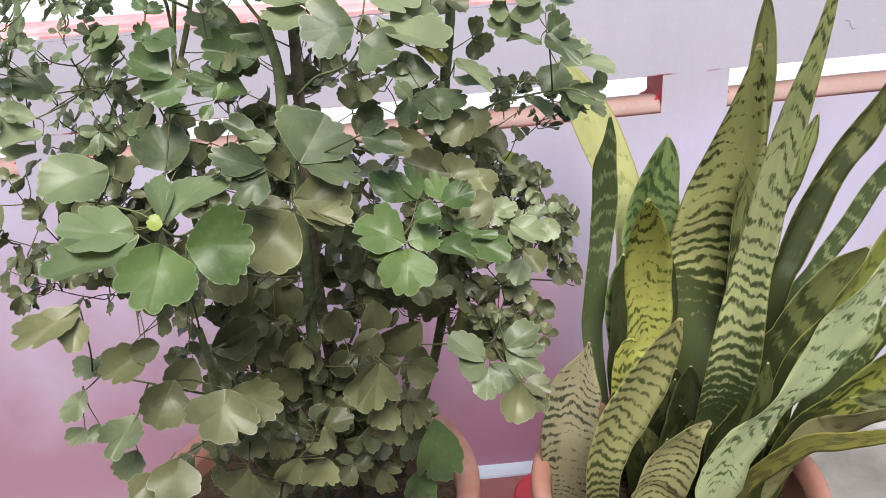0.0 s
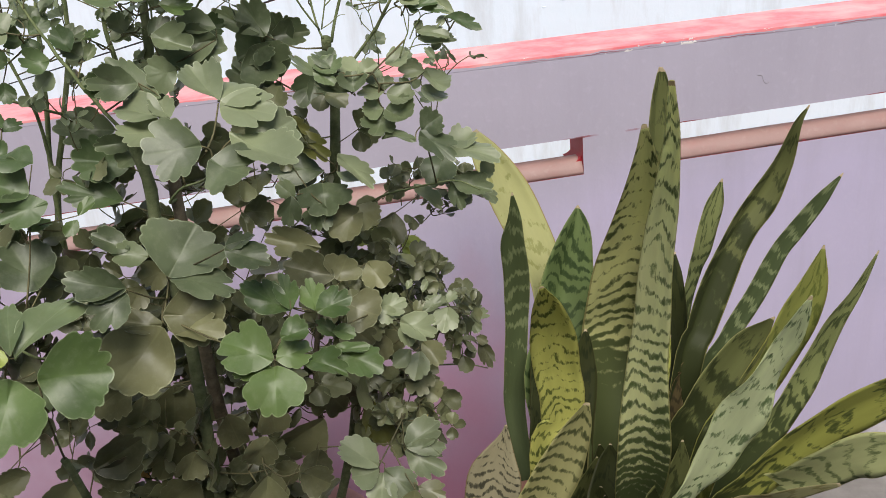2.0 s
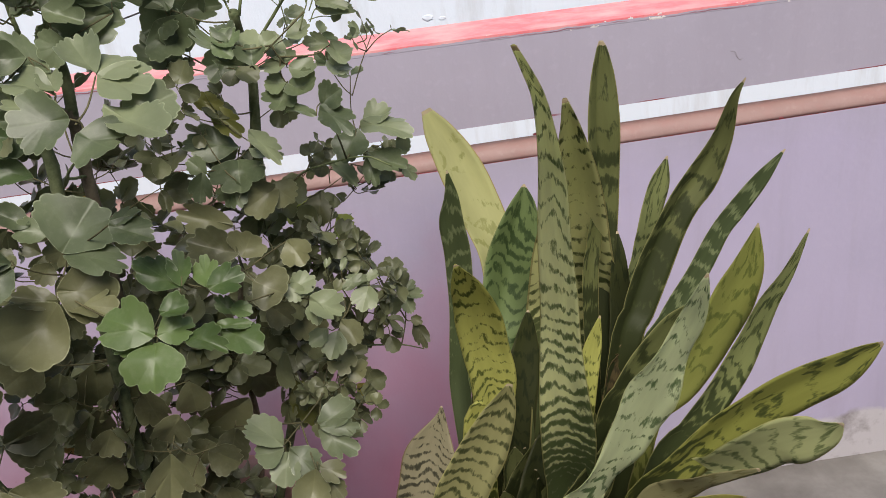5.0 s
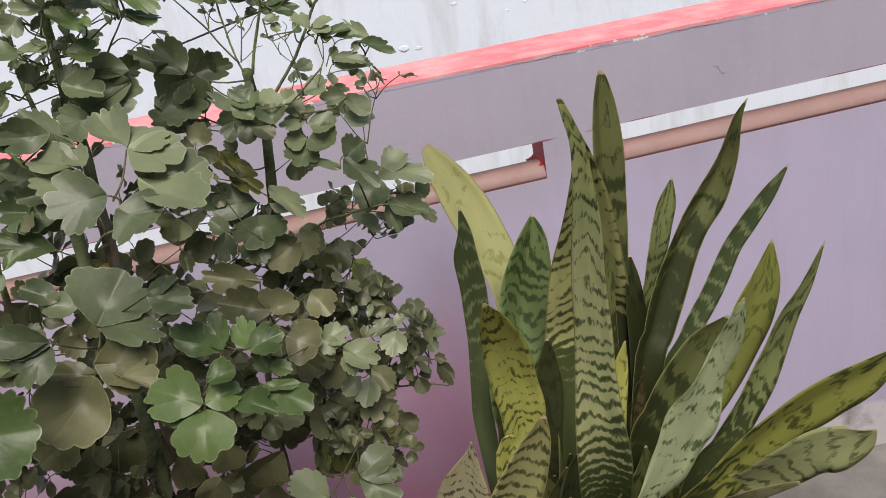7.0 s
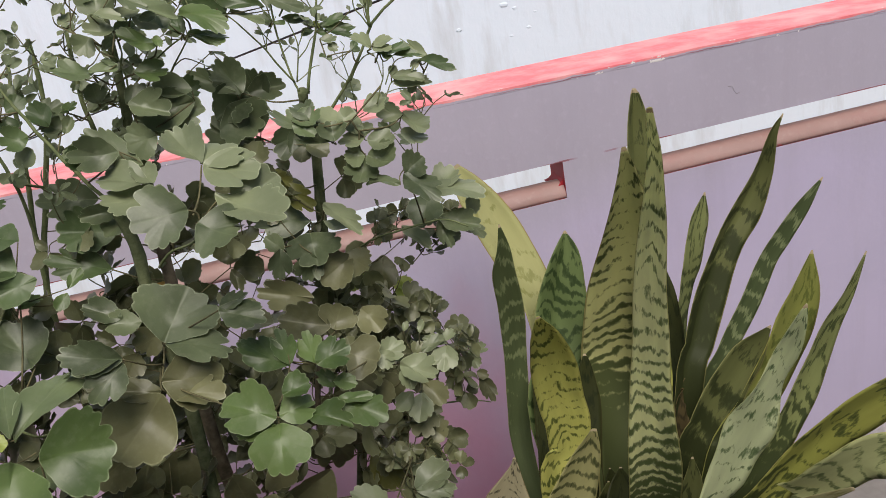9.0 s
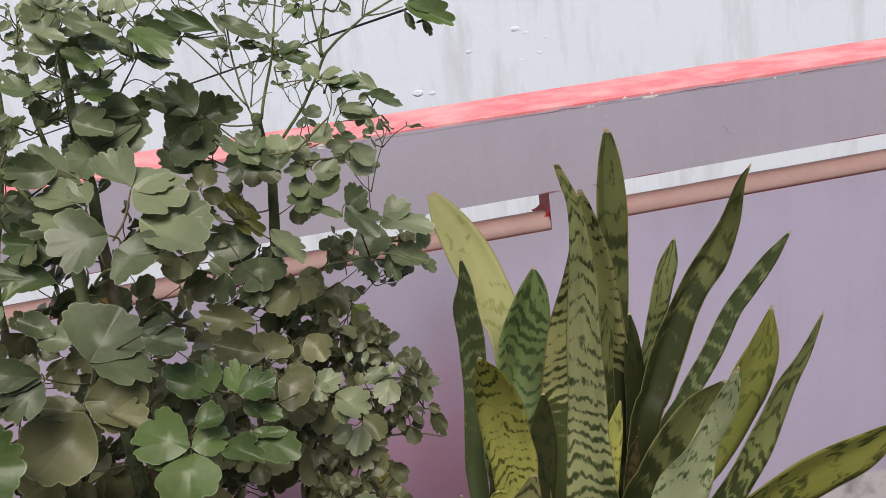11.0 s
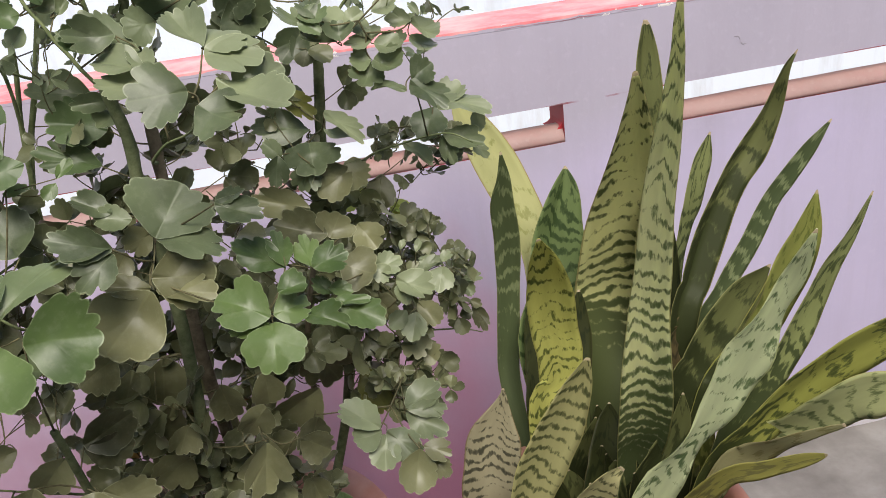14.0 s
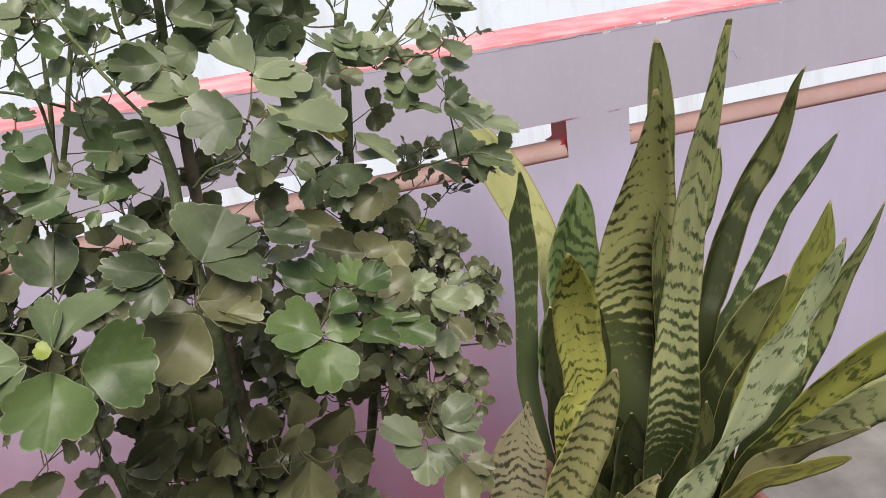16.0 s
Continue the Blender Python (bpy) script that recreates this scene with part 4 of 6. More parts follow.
stem(BARK, 0.0076, 0.0056, (-0.15, 0.87, 0.42), (-0.159, 0.835, 0.764), (-0.154, 0.83, 0.912), (-0.149, 0.83, 1.0), (-0.145, 0.83, 1.06), (-0.144, 0.83, 1.08))
stem(STEM, 0.0056, 0.0040, (-0.144, 0.83, 1.074), (-0.140, 0.83, 1.111), (-0.142, 0.83, 1.142), (-0.137, 0.83, 1.19), (-0.130, 0.83, 1.28))
stem(STEM, 0.0068, 0.0050, (-0.10, 0.92, 0.42), (-0.02, 0.93, 0.66), (0.002, 0.905, 0.86), (0.004, 0.905, 0.981), (0.012, 0.905, 1.034), (0.017, 0.905, 1.072), (0.016, 0.895, 1.105), (0.020, 0.862, 1.145))
stem(BARK, 0.005, 0.0025, (-0.13, 0.90, 0.42), (-0.07, 0.90, 0.60), (-0.05, 0.86, 0.78), (-0.02, 0.82, 0.90))
stem(TWIG, 0.0040, 0.0022, (-0.24, 0.88, 0.42), (-0.29, 0.90, 0.70), (-0.300, 0.905, 0.93), (-0.286, 0.907, 1.019), (-0.258, 0.907, 1.096), (-0.247, 0.907, 1.128), (-0.232, 0.907, 1.174), (-0.225, 0.907, 1.24))
stem(TWIG, 0.0028, 0.0018, (-0.300, 0.905, 0.93), (-0.285, 0.90, 1.039), (-0.275, 0.90, 1.086), (-0.265, 0.90, 1.138), (-0.258, 0.90, 1.174), (-0.25, 0.90, 1.22))
stem(TWIG, 0.0022, 0.0015, (-0.286, 0.907, 1.019), (-0.274, 0.88, 1.093), (-0.277, 0.88, 1.121), (-0.285, 0.88, 1.16))
stem(TWIG, 0.0028, 0.0018, (-0.142, 0.83, 1.10), (-0.172, 0.85, 1.125), (-0.179, 0.85, 1.161), (-0.178, 0.85, 1.20), (-0.17, 0.85, 1.26))
stem(STEM, 0.006, 0.003, (-0.20, 0.82, 0.42), (-0.23, 0.76, 0.58), (-0.25, 0.70, 0.72), (-0.24, 0.64, 0.86))

shoot(0.0016, 0.0007, (0.015, 0.935, 0.93), (0.05, 0.88, 0.97), (0.085, 0.82, 0.995), (0.125, 0.80, 1.003), (0.15, 0.80, 0.99))
shoot(0.0016, 0.0007, (0.018, 0.945, 0.85), (0.05, 0.96, 0.865), (0.089, 0.984, 0.88))
shoot(0.0016, 0.0007, (-0.02, 0.86, 0.74), (0.05, 0.88, 0.75), (0.12, 0.90, 0.735), (0.155, 0.905, 0.72))
shoot(0.0016, 0.0007, (-0.148, 0.825, 1.014), (-0.137, 0.76, 1.032), (-0.119, 0.74, 1.049), (-0.089, 0.70, 1.065), (-0.072, 0.66, 1.09))
shoot(0.0016, 0.0007, (-0.258, 0.907, 1.096), (-0.30, 0.84, 1.13), (-0.36, 0.77, 1.13))
shoot(0.0016, 0.0007, (-0.300, 0.905, 0.93), (-0.33, 0.80, 0.93), (-0.40, 0.74, 0.90))
shoot(0.0016, 0.0007, (-0.247, 0.907, 1.128), (-0.228, 0.89, 1.15), (-0.21, 0.88, 1.165))
shoot(0.0016, 0.0007, (-0.268, 0.80, 0.89), (-0.265, 0.71, 0.92), (-0.288, 0.70, 0.95), (-0.33, 0.69, 0.97))
shoot(0.0016, 0.0007, (-0.26, 0.76, 0.70), (-0.31, 0.72, 0.75), (-0.37, 0.70, 0.79))
shoot(0.0012, 0.0008, (0.017, 0.862, 1.145), (0.014, 0.863, 1.155), (0.010, 0.865, 1.187), (0.009, 0.866, 1.217), (0.011, 0.868, 1.241), (0.013, 0.869, 1.259), (0.016, 0.870, 1.276))
shoot(0.0011, 0.0006, (0.015, 0.862, 1.154), (0.004, 0.857, 1.173), (-0.004, 0.853, 1.190), (-0.011, 0.850, 1.201), (-0.020, 0.846, 1.215), (-0.030, 0.842, 1.228), (-0.037, 0.840, 1.234))
shoot(0.0006, 0.0004, (-0.004, 0.860, 1.190), (-0.001, 0.860, 1.200), (0.007, 0.860, 1.211), (0.012, 0.860, 1.218))
shoot(0.0005, 0.0004, (-0.004, 0.860, 1.191), (-0.004, 0.860, 1.208), (-0.007, 0.860, 1.216), (-0.010, 0.860, 1.223))
shoot(0.0008, 0.0004, (0.017, 0.862, 1.154), (0.023, 0.861, 1.174), (0.026, 0.861, 1.187), (0.025, 0.861, 1.200), (0.022, 0.860, 1.211), (0.019, 0.860, 1.216))
shoot(0.0006, 0.0004, (0.023, 0.860, 1.175), (0.032, 0.860, 1.182), (0.039, 0.860, 1.191), (0.045, 0.860, 1.195))
shoot(0.0006, 0.0004, (0.026, 0.860, 1.187), (0.035, 0.860, 1.200), (0.042, 0.860, 1.203), (0.047, 0.860, 1.203))
shoot(0.0016, 0.0008, (0.025, 0.862, 1.141), (0.030, 0.864, 1.158), (0.038, 0.866, 1.178), (0.043, 0.867, 1.191), (0.047, 0.868, 1.201), (0.050, 0.869, 1.214), (0.054, 0.871, 1.229), (0.059, 0.873, 1.250), (0.064, 0.875, 1.270))
shoot(0.0006, 0.0004, (0.049, 0.874, 1.214), (0.045, 0.874, 1.224), (0.043, 0.874, 1.232), (0.043, 0.874, 1.240), (0.041, 0.874, 1.247))
shoot(0.0007, 0.0004, (0.050, 0.874, 1.214), (0.056, 0.874, 1.221), (0.063, 0.874, 1.227), (0.069, 0.874, 1.232), (0.076, 0.874, 1.237))
shoot(0.0005, 0.0003, (0.043, 0.874, 1.232), (0.048, 0.874, 1.240), (0.051, 0.874, 1.249))
shoot(0.0005, 0.0003, (0.062, 0.874, 1.226), (0.063, 0.874, 1.235), (0.068, 0.874, 1.241))
shoot(0.0009, 0.0005, (0.015, 0.870, 1.217), (0.025, 0.870, 1.229), (0.033, 0.870, 1.237), (0.039, 0.870, 1.243), (0.045, 0.870, 1.249), (0.050, 0.870, 1.259))
shoot(0.0005, 0.0004, (0.034, 0.870, 1.237), (0.029, 0.870, 1.245), (0.027, 0.870, 1.254))
shoot(0.0016, 0.0009, (0.033, 0.862, 1.111), (0.051, 0.856, 1.130), (0.067, 0.851, 1.148), (0.080, 0.845, 1.166), (0.091, 0.840, 1.184), (0.097, 0.837, 1.195), (0.114, 0.832, 1.209), (0.129, 0.827, 1.218), (0.140, 0.824, 1.225), (0.159, 0.818, 1.233), (0.173, 0.815, 1.239), (0.187, 0.810, 1.248))
shoot(0.0012, 0.0006, (0.096, 0.825, 1.194), (0.097, 0.824, 1.210), (0.102, 0.823, 1.225), (0.105, 0.822, 1.239), (0.110, 0.821, 1.246), (0.123, 0.820, 1.254))
shoot(0.0011, 0.0006, (0.095, 0.825, 1.194), (0.095, 0.823, 1.218), (0.094, 0.822, 1.231), (0.094, 0.821, 1.246), (0.092, 0.820, 1.258))
shoot(0.0007, 0.0004, (0.095, 0.822, 1.215), (0.102, 0.821, 1.227), (0.106, 0.820, 1.237))
shoot(0.0007, 0.0004, (0.095, 0.825, 1.195), (0.090, 0.824, 1.205), (0.085, 0.823, 1.213), (0.085, 0.822, 1.222), (0.086, 0.821, 1.232), (0.083, 0.820, 1.240))
shoot(0.0009, 0.0005, (0.138, 0.814, 1.225), (0.141, 0.812, 1.238), (0.143, 0.810, 1.254))
shoot(0.0007, 0.0004, (0.140, 0.814, 1.226), (0.144, 0.812, 1.237), (0.150, 0.810, 1.248))
shoot(0.0008, 0.0005, (0.140, 0.814, 1.225), (0.158, 0.812, 1.226), (0.176, 0.810, 1.229))
shoot(0.0005, 0.0004, (0.180, 0.810, 1.227), (0.187, 0.805, 1.222), (0.192, 0.800, 1.215))
shoot(0.0006, 0.0004, (0.068, 0.860, 1.113), (0.068, 0.854, 1.134), (0.066, 0.848, 1.157), (0.064, 0.845, 1.167), (0.060, 0.842, 1.173), (0.057, 0.840, 1.180))
shoot(0.0005, 0.0004, (0.066, 0.850, 1.145), (0.058, 0.846, 1.155), (0.055, 0.844, 1.162), (0.053, 0.842, 1.169), (0.049, 0.840, 1.174))
shoot(0.0005, 0.0003, (0.064, 0.840, 1.168), (0.067, 0.840, 1.177), (0.069, 0.840, 1.181), (0.066, 0.840, 1.186))
shoot(0.0005, 0.0003, (0.064, 0.840, 1.168), (0.070, 0.840, 1.173), (0.075, 0.840, 1.177))
shoot(0.0004, 0.0003, (0.056, 0.850, 1.155), (0.056, 0.850, 1.163), (0.058, 0.850, 1.167))
shoot(0.0005, 0.0003, (0.018, 0.850, 1.156), (0.026, 0.850, 1.160), (0.035, 0.850, 1.166), (0.042, 0.850, 1.167))
shoot(0.0007, 0.0004, (0.086, 0.800, 1.127), (0.092, 0.800, 1.142), (0.096, 0.800, 1.149), (0.098, 0.800, 1.158), (0.099, 0.800, 1.165))
shoot(0.0005, 0.0004, (0.096, 0.800, 1.149), (0.094, 0.800, 1.164), (0.092, 0.800, 1.171))
shoot(0.0006, 0.0004, (0.097, 0.800, 1.143), (0.105, 0.800, 1.157), (0.112, 0.800, 1.163), (0.121, 0.800, 1.164))
shoot(0.0006, 0.0004, (0.096, 0.800, 1.133), (0.102, 0.800, 1.143), (0.109, 0.800, 1.146))
shoot(0.0005, 0.0004, (0.095, 0.800, 1.135), (0.107, 0.800, 1.137), (0.122, 0.800, 1.134))
shoot(0.0007, 0.0004, (0.068, 0.840, 1.148), (0.078, 0.831, 1.163), (0.086, 0.826, 1.170), (0.097, 0.820, 1.171))
shoot(0.0005, 0.0004, (0.105, 0.800, 1.156), (0.109, 0.800, 1.162), (0.108, 0.800, 1.168))
shoot(0.0010, 0.0006, (-0.127, 0.800, 1.174), (-0.123, 0.795, 1.190), (-0.122, 0.793, 1.198), (-0.123, 0.790, 1.205), (-0.118, 0.787, 1.215), (-0.117, 0.783, 1.227), (-0.118, 0.780, 1.236))
shoot(0.0007, 0.0004, (-0.119, 0.780, 1.206), (-0.121, 0.770, 1.216), (-0.125, 0.760, 1.222))
shoot(0.0009, 0.0006, (-0.128, 0.820, 1.181), (-0.109, 0.814, 1.196), (-0.093, 0.809, 1.206), (-0.071, 0.802, 1.217), (-0.063, 0.800, 1.218))
shoot(0.0010, 0.0006, (-0.096, 0.830, 1.183), (-0.084, 0.820, 1.196), (-0.073, 0.812, 1.207), (-0.059, 0.800, 1.222))
shoot(0.0008, 0.0005, (-0.056, 0.800, 1.243), (-0.056, 0.800, 1.252), (-0.048, 0.800, 1.263), (-0.044, 0.800, 1.274))
shoot(0.0005, 0.0004, (-0.056, 0.800, 1.251), (-0.061, 0.800, 1.263), (-0.061, 0.800, 1.272))
shoot(0.0005, 0.0004, (-0.042, 0.800, 1.252), (-0.036, 0.800, 1.258), (-0.028, 0.800, 1.264))
shoot(0.0005, 0.0004, (-0.079, 0.800, 1.243), (-0.072, 0.800, 1.247), (-0.063, 0.800, 1.249), (-0.054, 0.800, 1.248))
shoot(0.0005, 0.0003, (-0.091, 0.800, 1.260), (-0.087, 0.800, 1.258), (-0.083, 0.800, 1.251))
shoot(0.0009, 0.0006, (-0.016, 0.850, 1.260), (-0.008, 0.850, 1.248), (0.001, 0.850, 1.229), (0.008, 0.850, 1.215))
shoot(0.0007, 0.0004, (-0.027, 0.850, 1.249), (-0.011, 0.850, 1.252), (0.005, 0.850, 1.257))
shoot(0.0006, 0.0004, (-0.007, 0.850, 1.249), (-0.003, 0.850, 1.254), (0.004, 0.850, 1.262))
shoot(0.0005, 0.0003, (-0.134, 0.820, 1.175), (-0.143, 0.820, 1.180), (-0.150, 0.820, 1.187), (-0.154, 0.820, 1.194))
shoot(0.0004, 0.0002, (-0.148, 0.820, 1.183), (-0.149, 0.820, 1.191), (-0.151, 0.820, 1.195))
shoot(0.0004, 0.0002, (-0.145, 0.820, 1.181), (-0.143, 0.820, 1.186), (-0.145, 0.820, 1.189))
shoot(0.0005, 0.0004, (-0.108, 0.800, 1.202), (-0.109, 0.800, 1.210), (-0.107, 0.800, 1.218))
shoot(0.0005, 0.0004, (-0.106, 0.800, 1.202), (-0.102, 0.800, 1.209), (-0.093, 0.800, 1.218))
shoot(0.0009, 0.0006, (-0.121, 0.830, 1.175), (-0.128, 0.830, 1.173), (-0.144, 0.830, 1.170), (-0.158, 0.830, 1.176), (-0.179, 0.830, 1.189))


def lamina(bm, m, length, width, r, fine=28):
    """One rounded leaflet with a scalloped edge: its foot at m's origin, its length along m's x, its upper side along m's z."""
    fan, rim = (bm.loops.layers.uv.get(q) or bm.loops.layers.uv.new(q) for q in ("fan", "rim"))
    teeth, ph = r.choice((10, 11, 12, 13, 14)), r.uniform(-0.3, 0.3)
    notch, at, deep = r.choice((0.05, 0.12, 0.2, 0.3)), r.uniform(0.45, 0.8), r.uniform(0.10, 0.16)
    fold, droop, wave = r.uniform(0.0, 0.4), r.uniform(-0.25, 0.6), r.uniform(0.02, 0.08)
    saddle, cup, bowl = r.uniform(-0.6, 0.6), r.uniform(-0.4, 0.5), r.uniform(-0.05, 0.85)
    ratio = width / length
    outline = []
    for k in range(fine):
        f = 2 * math.pi * k / fine - math.pi
        x, y = 0.5 + 0.54 * math.cos(f), 0.57 * math.sin(f) * (0.92 + 0.16 * math.cos(f) + 0.10 * abs(math.sin(f)))
        x = max(0.0, x)
        if x < 0.3:
            y *= max(0.02, x / 0.3) ** 0.32
        s = 1 - deep * (0.9 + 0.8 * noise.noise(Vector((1.7 * f, 50 * ph, at)))) * (1 - abs(math.sin(0.5 * teeth * (f + ph) + 0.8 * math.sin(2 * f + 20 * ph))) ** 0.6) * min(1.0, max(0.0, (2.6 - abs(f)) * 1.5))
        s *= 1 - notch * math.exp(-abs((abs(f + 0.5 * ph) - at) / 0.13) ** 1.6)
        outline.append((0.36 + (x - 0.36) * s, y * s, f))
    rings = []
    for q in (0.34, 0.68, 0.9, 1.0):
        ring = []
        for x, y, f in outline:
            x, y = 0.36 + (x - 0.36) * q, y * q
            z = fold * ratio * abs(y) * (1 - 0.6 * abs(y)) - droop * (x * x - x * 0.9) + saddle * ratio * (x - 0.4) * y + cup * ratio * y * y * x + bowl * ratio * ((x - 0.42) ** 2 + y * y) + wave * q * q * math.sin(3 * f + 9 * ph)
            ring.append((bm.verts.new(m @ Vector((x * length, y * width, z * length))), (0.5 + y, x), (q, f / 6.3 + 0.5)))
        rings.append(ring)
    mid = (bm.verts.new(m @ Vector((0.36 * length, 0, 0.2 * droop * length))), (0.5, 0.36), (0.0, 0.5))
    for k in range(fine):
        j = (k + 1) % fine
        faces = [(mid, rings[0][k], rings[0][j])] + [(a[k], b[k], b[j], a[j]) for a, b in zip(rings, rings[1:])]
        for corner in faces:
            face = bm.faces.new([c[0] for c in corner])
            for loop, c in zip(face.loops, corner):
                loop[fan].uv, loop[rim].uv = c[1], c[2]


def compound(bm, m, size, r, slim=0.0, fine=30):
    """A leaf of three leaflets round the end of its stalk."""
    wide = r.uniform(58, 85)
    for a in (0, wide, -wide):
        turn = Matrix.Rotation(radians(a + r.uniform(-14, 14)), 4, "Z") @ Matrix.Rotation(radians(r.uniform(-18, 26)), 4, "Y") @ Matrix.Rotation(radians(r.uniform(-25, 25)), 4, "X")
        s = size * (1.05 if a == 0 else r.uniform(0.7, 1.0))
        step = turn @ Vector((r.uniform(0.04, 0.14) * s, 0, 0))
        lamina(bm, m @ Matrix.Translation(step) @ turn, s, s * (r.uniform(0.4, 0.6) if r.random() < slim else r.uniform(0.75, 1.05)), r, fine)
        p, q = m.translation, (m @ Matrix.Translation(step * 1.4)).translation
        tube(bm, [p, p.lerp(q, 0.5), q], 0.024 * size, 0.018 * size, 4, 3)


TONES = {
    "grey": (LEAF, "dusty grey-green leaf with scalloped edge"),
    "upper": (UPPER_LEAF, "dusty grey-green leaf with scalloped edge"),
    "pale": (PALE_LEAF, "pale grey-green leaf with scalloped edge"),
    "green": (GREEN_LEAF, "deep green leaf with scalloped edge"),
    "fresh": (FRESH, "bright green young leaf with scalloped edge"),
    "mint": (LIT_MINT, "young leaf with caught light painted in as pale mint green"),
    "olive": (OLIVE_LEAF, "olive leaf turning yellow"),
    "lime": (LIME_LEAF, "lime green young leaf"),
    "yellow": (YELLOWING, "yellowing leaf"),
    "dry": (DRY_LEAF, "dry orange-brown leaf"),
}
twigs = bmesh.new()


def stand(p, r, lean=0.35):
    """The pose of a leaf at p: its blade looks up and out to the light, its tip away from the stem. Also where it is attached."""
    q = min(ATTACH, key=lambda a: (a - p).length + (0.6 * max(0.0, a.z - p.z + 0.02)))
    out = (p - q) + Vector((0, 0, -0.015))
    n = Vector((r.gauss(0, lean), -0.62 + r.gauss(0, lean), 0.62 + r.gauss(0, 0.5 * lean)))
    n = (n + 0.35 * Vector((p.x + 0.13, 0.5 * (p.y - 0.8), 0)).normalized()).normalized()
    f = out - out.dot(n) * n
    if f.length < 1e-3:
        f = Vector((1, 0, 0)) - n.x * n
    f = (Matrix.Rotation(r.uniform(-0.7, 0.7), 3, n) @ f).normalized()
    side = n.cross(f)
    m = Matrix((f, side, n)).transposed().to_4x4()
    m.translation = p
    return m, q


def stalk(p, q, r, thick=0.0009):
    c = p.lerp(q, 0.5) + Vector((r.gauss(0, 0.003), r.gauss(0, 0.003), -0.002 + r.gauss(0, 0.003)))
    tube(twigs, [q, c, p], thick * 1.4, thick, 5, 7)


def leaf(tone, *leaflets):
    """A leaf of the shrub's outer layer. For each leaflet: foot x, y, z, tip x, y, z, width, and how far its upper side looks up, in degrees."""
    node = Vector(leaflets[0][:3])
    if tone == "grey" and node.z > 0.97:
        tone = "upper"
    blade_of = None
    for *ends, width, rise in leaflets:
        foot, tip = Vector(ends[:3]), Vector(ends[3:])
        out = Vector((0.05 - foot.x, 0.07 - foot.y, 0)).normalized()
        n = out * math.cos(radians(rise)) + Vector((0, 0, math.sin(radians(rise))))
        along = (tip - foot).normalized()
        side = n.cross(along).normalized()
        bm = bmesh.new()
        lamina(bm, Matrix((along, side, along.cross(side))).transposed().to_4x4(), 1.03 * (tip - foot).length, 1.12 * width, rng, 90)
        if blade_of is None:
            blade_of = part("leaf", bm, TONES[tone][0], aralia, TONES[tone][1])
            blade_of.location = foot - ORIGIN
        else:
            part("leaflet", bm, TONES[tone][0], blade_of).location = foot - node
            stalk(foot, node - 0.01 * out, rng, 0.0005)
    q = min(ATTACH, key=lambda a: (a - node).length + 0.6 * max(0.0, a.z - node.z + 0.02))
    stalk(node, q, rng, 0.0007)
    ATTACH.append(node.lerp(q, 0.4))


leaf("grey", (-0.077, 0.655, 1.103, -0.116, 0.646, 1.102, 0.039, 32))
leaf("grey", (-0.072, 0.650, 1.093, -0.047, 0.640, 1.079, 0.039, 48))
leaf("pale", (-0.066, 0.700, 1.125, -0.088, 0.731, 1.145, 0.026, 60), (-0.065, 0.700, 1.126, -0.039, 0.717, 1.132, 0.037, 65), (-0.065, 0.700, 1.122, -0.025, 0.689, 1.111, 0.038, 58))
leaf("pale", (-0.058, 0.680, 1.100, -0.009, 0.643, 1.082, 0.031, 68), (-0.048, 0.680, 1.089, -0.012, 0.700, 1.103, 0.036, 45))
leaf("grey", (-0.131, 0.800, 1.154, -0.072, 0.814, 1.154, 0.034, 28))
leaf("grey", (-0.109, 0.780, 1.143, -0.134, 0.774, 1.140, 0.026, 12))
leaf("grey", (-0.139, 0.760, 1.138, -0.176, 0.752, 1.144, 0.024, 18), (-0.124, 0.760, 1.121, -0.170, 0.795, 1.152, 0.018, 70), (-0.138, 0.760, 1.123, -0.169, 0.786, 1.135, 0.015, 70))
leaf("grey", (-0.038, 0.860, 1.100, -0.078, 0.873, 1.120, 0.034, 40), (-0.043, 0.860, 1.122, -0.066, 0.874, 1.146, 0.028, 35), (-0.029, 0.860, 1.114, -0.038, 0.865, 1.146, 0.029, 10))
leaf("grey", (-0.201, 0.870, 1.081, -0.252, 0.860, 1.090, 0.035, 35))
leaf("green", (-0.187, 0.840, 1.049, -0.235, 0.834, 1.066, 0.035, 26))
leaf("green", (-0.199, 0.830, 1.018, -0.252, 0.827, 1.039, 0.026, 34))
leaf("pale", (-0.118, 0.740, 1.107, -0.159, 0.755, 1.119, 0.025, 65), (-0.120, 0.740, 1.104, -0.156, 0.730, 1.103, 0.031, 60), (-0.116, 0.740, 1.110, -0.127, 0.760, 1.123, 0.017, 60))
leaf("grey", (-0.162, 0.800, 1.082, -0.197, 0.790, 1.084, 0.014, 12), (-0.163, 0.800, 1.072, -0.179, 0.784, 1.063, 0.017, 50))
leaf("grey", (0.037, 0.790, 1.102, 0.010, 0.808, 1.111, 0.028, 65), (0.040, 0.790, 1.103, 0.040, 0.799, 1.119, 0.022, 30))
leaf("grey", (0.022, 0.800, 1.119, -0.011, 0.825, 1.129, 0.025, 70), (0.021, 0.800, 1.124, 0.014, 0.817, 1.139, 0.018, 50))
leaf("grey", (0.009, 0.880, 1.109, -0.017, 0.873, 1.083, 0.027, 12), (0.004, 0.880, 1.110, 0.001, 0.869, 1.079, 0.016, 20))
